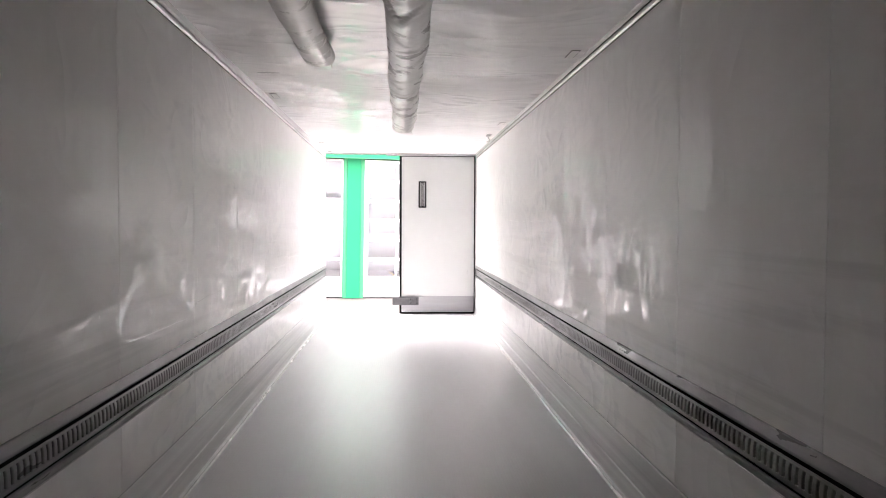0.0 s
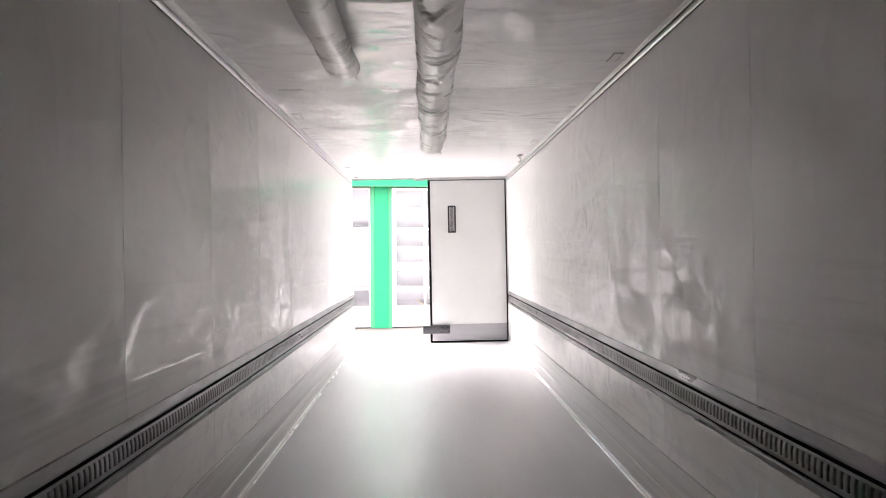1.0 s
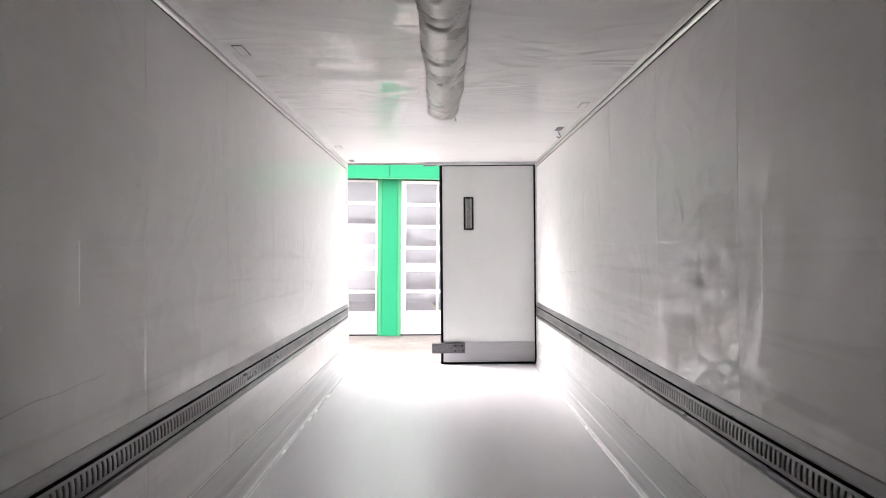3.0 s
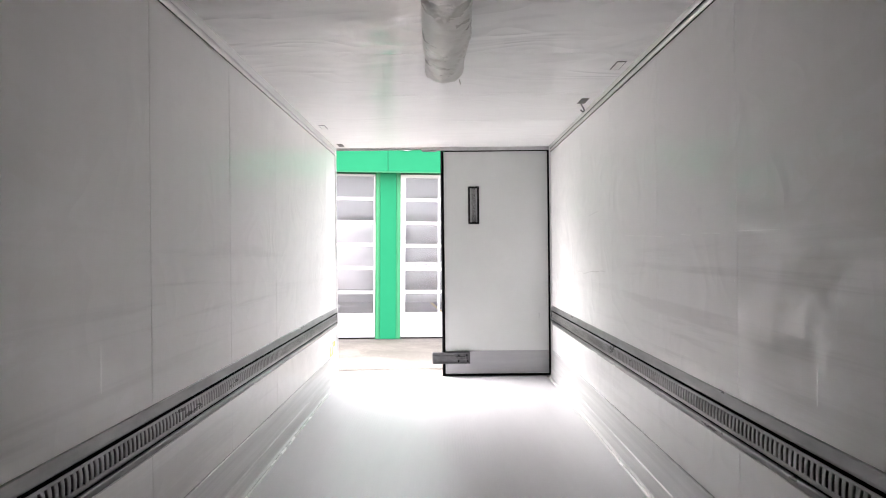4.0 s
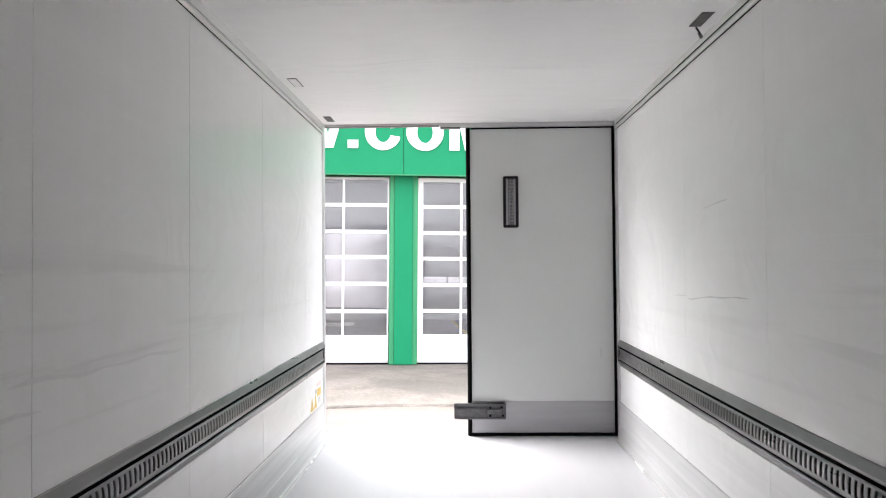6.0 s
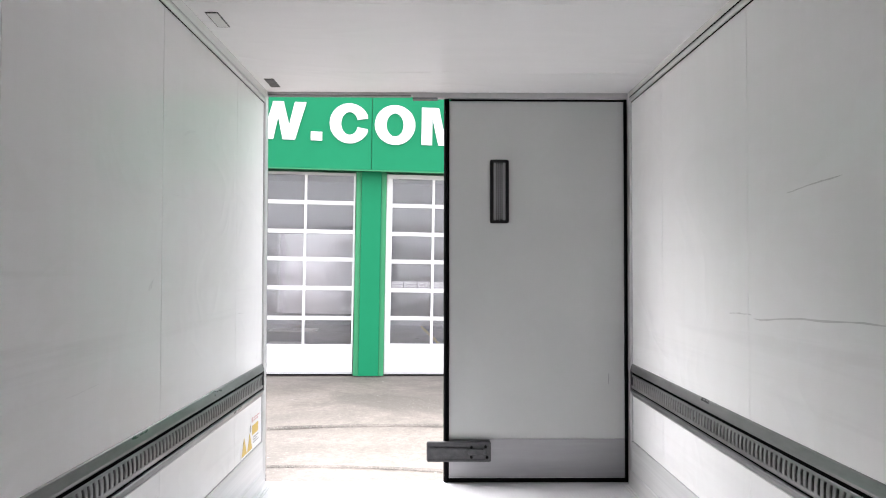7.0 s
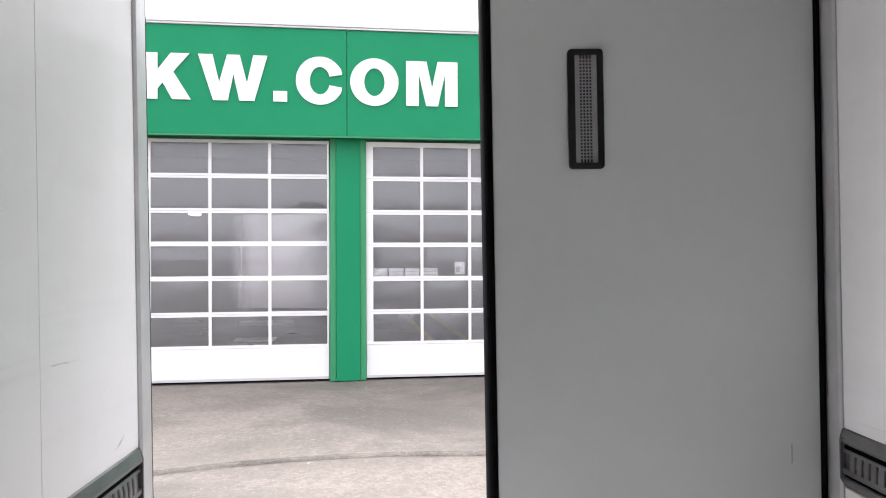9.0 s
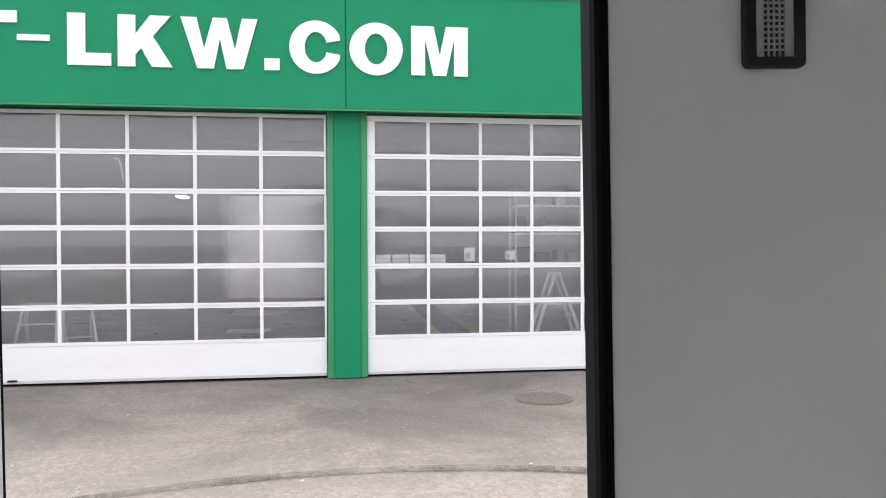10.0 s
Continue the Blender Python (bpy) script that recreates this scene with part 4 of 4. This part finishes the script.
for x0, y0, x1, y1 in ((2.10, 4.0, 2.14, 13.6), (3.03, 4.0, 3.10, 13.6)):
    bm = bmesh.new()
    vs = [bm.verts.new(c) for c in ((x0, y0, 0.0), (x0 + 0.12, y0, 0.0), (x1 + 0.12, y1, 0.0), (x1, y1, 0.0))]
    up = [bm.verts.new(v.co + Vector((0, 0, 0.004))) for v in vs]
    bm.faces.new(vs[::-1]), bm.faces.new(up)
    for i in range(4):
        bm.faces.new((vs[i], vs[(i + 1) % 4], up[(i + 1) % 4], up[i]))
    ln = part("floor_marking", bm, M_YELLOW)
    place(ln, 0, 0, 0.0125)
    tagged(ln, "faded yellow line on the workshop floor", "floor marking", "floor markings", "structure")

M_PIT = worn("dark_plate_steel", (0.035, 0.034, 0.033), (0.06, 0.058, 0.055), (0.5, 0.7), 0.2, 3.0)
# near-black plates stand in for the shade of an open floor pit
for k in range(6):
    cover = place(thing("pit_shade_plate", (0, 0, 0), "dark plate standing in for the shaded open pit in the hall floor", "pit cover", "pit covers"), 2.62, 4.8 + 1.6 * k, 0.0125)
    part("plate", box(-0.37, 0.37, -0.79, 0.79, 0.0, 0.008, bevel=0.002), M_PIT, cover)
    part("lifting_eye", box(-0.05, 0.05, -0.70, -0.66, 0.0085, 0.02, bevel=0.003), M_LADDER, cover)

rack = place(thing("storage_rack", (0, 0, 0), "grey metal storage rack behind the gate glass", "rack"), 4.15, 2.7)
for x in (-0.8, 0.8):
    for y in (-0.25, 0.25):
        part("post", box(x - 0.02, x + 0.02, y - 0.02, y + 0.02, 0.0, 3.25), M_LADDER, rack)
for z in (0.9, 1.72, 2.3, 2.85):
    part("rack_board", box(-0.778, 0.778, -0.27, 0.27, z, z + 0.035, bevel=0.003), M_TANK, rack)
rng = random.Random(5)
for z in (1.7555, 2.3355, 2.8855):
    x = -0.74
    while x < 0.5:
        w, h = rng.uniform(0.14, 0.34), rng.uniform(0.10, 0.34)
        bx = place(thing("storage_box", (0, 0, 0), "small dull box on the workshop rack", "box", "boxes on the rack"), 4.15 + x + w / 2, 2.7, 0.012 + z)
        m_box = rng.choice((M_PIT, M_HALL, M_CARTON, M_IRON))
        part("body", box(-w / 2, w / 2, -0.16, 0.16, 0.0, h, bevel=0.006), m_box, bx)
        part("lid", box(-w / 2 - 0.006, w / 2 + 0.006, -0.166, 0.166, h + 0.001, h + 0.02, bevel=0.004), m_box, bx)
        x += w + rng.uniform(0.04, 0.14)

# ---- scuff marks on the wall skins ----
M_SCUFF = worn("scuff_mark", (0.58, 0.57, 0.56), (0.74, 0.73, 0.72), (0.4, 0.6), scale=14.0)
M_SCRATCH_GLINT = worn("scratch_and_glint", (0.95, 0.95, 0.94), (0.9, 0.9, 0.89), (0.3, 0.4), 0.9, scale=14.0)


def scuff(wall, s, points, width, mat):
    """A thin ragged mark along points of (y, z)."""
    bm = bmesh.new()
    x0, x1 = s * (HALF + 0.001), s * (HALF - 0.0005)
    rows = []
    for k, (y, z) in enumerate(points):
        w = width * (0.35 + 0.9 * abs(noise.noise(Vector((k * 1.7, y, z))))) * (0.25 if k in (0, len(points) - 1) else 1.0)
        rows.append([bm.verts.new(c) for c in ((x1, y, z - w), (x1, y, z + w), (x0, y, z + w), (x0, y, z - w))])
    for a, c in zip(rows, rows[1:]):
        for i in range(4):
            bm.faces.new((a[i], a[(i + 1) % 4], c[(i + 1) % 4], c[i]))
    bm.faces.new(rows[0][::-1]), bm.faces.new(rows[-1])
    bmesh.ops.recalc_face_normals(bm, faces=bm.faces[:])
    part("scuff", bm, mat, wall)


def wavy(y0, y1, z0, z1, wob, n=14):
    return [(y0 + (y1 - y0) * k / n, z0 + (z1 - z0) * k / n + 0.4 * wob * noise.noise(Vector((k * 0.35, y0, z0)))) for k in range(n + 1)]


scuff(wall_right, 1, wavy(9.08, 8.69, 1.735, 1.755, 0.01), 0.004, M_SCUFF)
scuff(wall_right, 1, wavy(9.64, 9.40, 1.25, 1.255, 0.01), 0.004, M_SCUFF)
scuff(wall_right, 1, wavy(9.38, 8.45, 1.245, 1.28, 0.03), 0.006, M_SCUFF)
# the glint along a dent in the panel, laid on as bright metallic dashes
for a, c in ((7.10, 6.90), (6.62, 6.45), (6.30, 6.05), (5.9, 5.45)):
    scuff(wall_right, 1, wavy(a, c, 1.522, 1.516, 0.003, 6), 0.004, M_SCRATCH_GLINT)
M_SMUDGE = worn("grey_smudge", (0.78, 0.775, 0.77), (0.86, 0.855, 0.85), (0.35, 0.5), scale=22.0)
scuff(wall_left, -1, wavy(9.29, 9.345, 1.36, 1.40, 0.01, 5), 0.018, M_SMUDGE)
scuff(wall_left, -1, wavy(9.315, 9.33, 1.365, 1.395, 0.01, 5), 0.007, M_SCUFF)
scuff(wall_left, -1, wavy(8.62, 8.85, 1.04, 1.05, 0.01, 6), 0.003, M_SMUDGE)
scuff(wall_left, -1, wavy(10.67, 10.79, 1.183, 1.178, 0.008, 6), 0.003, M_SCUFF)
scuff(wall_left, -1, wavy(10.79, 10.85, 1.178, 1.176, 0.008, 6), 0.002, M_SMUDGE)
scuff(wall_left, -1, wavy(11.09, 11.17, 0.855, 0.885, 0.01, 5), 0.016, M_SMUDGE)
scuff(wall_left, -1, wavy(11.11, 11.14, 0.862, 0.872, 0.01, 5), 0.006, M_SCUFF)
scuff(wall_left, -1, wavy(9.53, 9.88, 1.768, 1.771, 0.02, 10), 0.0022, M_SMUDGE)
scuff(wall_left, -1, wavy(9.69, 9.86, 2.05, 2.11, 0.05, 8), 0.014, M_SMUDGE)

# scratches, dried drips and specks on the older panels
scuff(wall_left, -1, wavy(2.36, 3.37, 0.955, 0.945, 0.012), 0.0035, M_SCRATCH_GLINT)
scuff(wall_left, -1, wavy(3.55, 4.30, 1.02, 1.035, 0.03), 0.003, M_SCUFF)
scuff(wall_left, -1, wavy(6.25, 7.10, 1.057, 1.046, 0.04), 0.012, M_SMUDGE)
scuff(wall_left, -1, wavy(6.95, 8.17, 1.13, 1.10, 0.04), 0.010, M_SMUDGE)
scuff(wall_left, -1, wavy(6.30, 6.45, 1.318, 1.328, 0.02, 6), 0.008, M_SMUDGE)
scuff(wall_right, 1, wavy(11.185, 10.94, 0.852, 0.854, 0.006, 8), 0.0025, M_SMUDGE)
scuff(wall_right, 1, wavy(11.09, 10.98, 0.988, 0.990, 0.006, 5), 0.002, M_SMUDGE)
scuff(wall_right, 1, wavy(10.70, 10.42, 0.825, 0.822, 0.006, 8), 0.002, M_SCUFF)
scuff(wall_right, 1, wavy(7.84, 7.08, 1.54, 1.524, 0.004), 0.0028, M_SCRATCH_GLINT)
scuff(wall_right, 1, wavy(7.33, 7.14, 1.17, 1.157, 0.03, 6), 0.009, M_SMUDGE)


def drip(wall, s, y, z0, z1, w, mat):
    """A run of dried cleaner down the panel, or a chip when it is short."""
    x0, x1 = sorted((s * (HALF + 0.001), s * (HALF - 0.0006)))
    part("drip" if z1 - z0 > 0.03 else "chip", box(x0, x1, y - w, y + w, z0, z1), mat, wall)


for y, z0, z1 in ((3.57, 1.13, 1.22), (4.66, 0.90, 1.18), (4.10, 1.30, 1.52), (5.40, 0.95, 1.12)):
    drip(wall_left, -1, y, z0, z1, 0.003, M_SCRATCH_GLINT)
for y, z0, z1 in ((3.30, 1.0, 1.16), (4.45, 1.25, 1.62), (5.2, 0.92, 1.05)):
    drip(wall_right, 1, y, z0, z1, 0.003, M_SCRATCH_GLINT)
for s, wall, y, z in ((-1, wall_left, 9.268, 1.993), (-1, wall_left, 9.189, 1.832), (-1, wall_left, 2.086, 1.108), (1, wall_right, 3.1, 1.05), (1, wall_right, 5.9, 1.31)):
    drip(wall, s, y, z - 0.006, z + 0.006, 0.006, M_SCRATCH_GLINT)

# ---- pieces of the walls and rails ----
for s, wall in ((-1, wall_left), (1, wall_right)):
    lo, hi = (HALF, HALF + 0.0055) if s > 0 else (-HALF - 0.0055, -HALF)
    cache = {}
    for a, b in zip(JOINTS, JOINTS[1:]):
        L = round(b - a, 3)
        for z0, z1 in ((0.0, 0.70), (0.703, TOP)):
            if (L, z0) not in cache:
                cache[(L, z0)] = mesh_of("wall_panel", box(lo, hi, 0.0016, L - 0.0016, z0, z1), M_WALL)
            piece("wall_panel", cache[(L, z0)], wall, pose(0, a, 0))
for s, rail_ in zip((-1, 1), rails):
    prof = [(0.002, -0.0140), (0.009, -0.0140), (0.0115, -0.0125), (0.0130, -0.009), (0.0130, 0.009), (0.0115, 0.0125), (0.009, 0.0140), (0.002, 0.0140)]

    def slot_bars(ys):
        bm = bmesh.new()
        for y0 in ys:
            # the bars bulge, so that their upper third leans back and catches the light
            rings = [[bm.verts.new((-s * x * swell, y0 + y, z)) for x, y in prof] for z, swell in ((0.6725, 1.04), (0.700, 1.06), (0.716, 0.98), (0.7315, 0.74))]
            for lo, hi in zip(rings, rings[1:]):
                for i in range(1, 8):
                    bm.faces.new((lo[i - 1], lo[i], hi[i], hi[i - 1]))
        bmesh.ops.recalc_face_normals(bm, faces=bm.faces[:])
        return mesh_of("slot_bar", bm, M_RAIL)

    ys = [0.03 + 0.04 * k for k in range(int((11.27 - FRONT - 0.03) / 0.04))]
    me = slot_bars([0.0])
    for y in ys[-296:]:
        piece("slot_bar", me, rail_, pose(0, y, 0))
    rest = piece("slot_bars", slot_bars(ys[:-296]), rail_, pose(0, 0, 0))
    tagged(rest, kind="stuff")
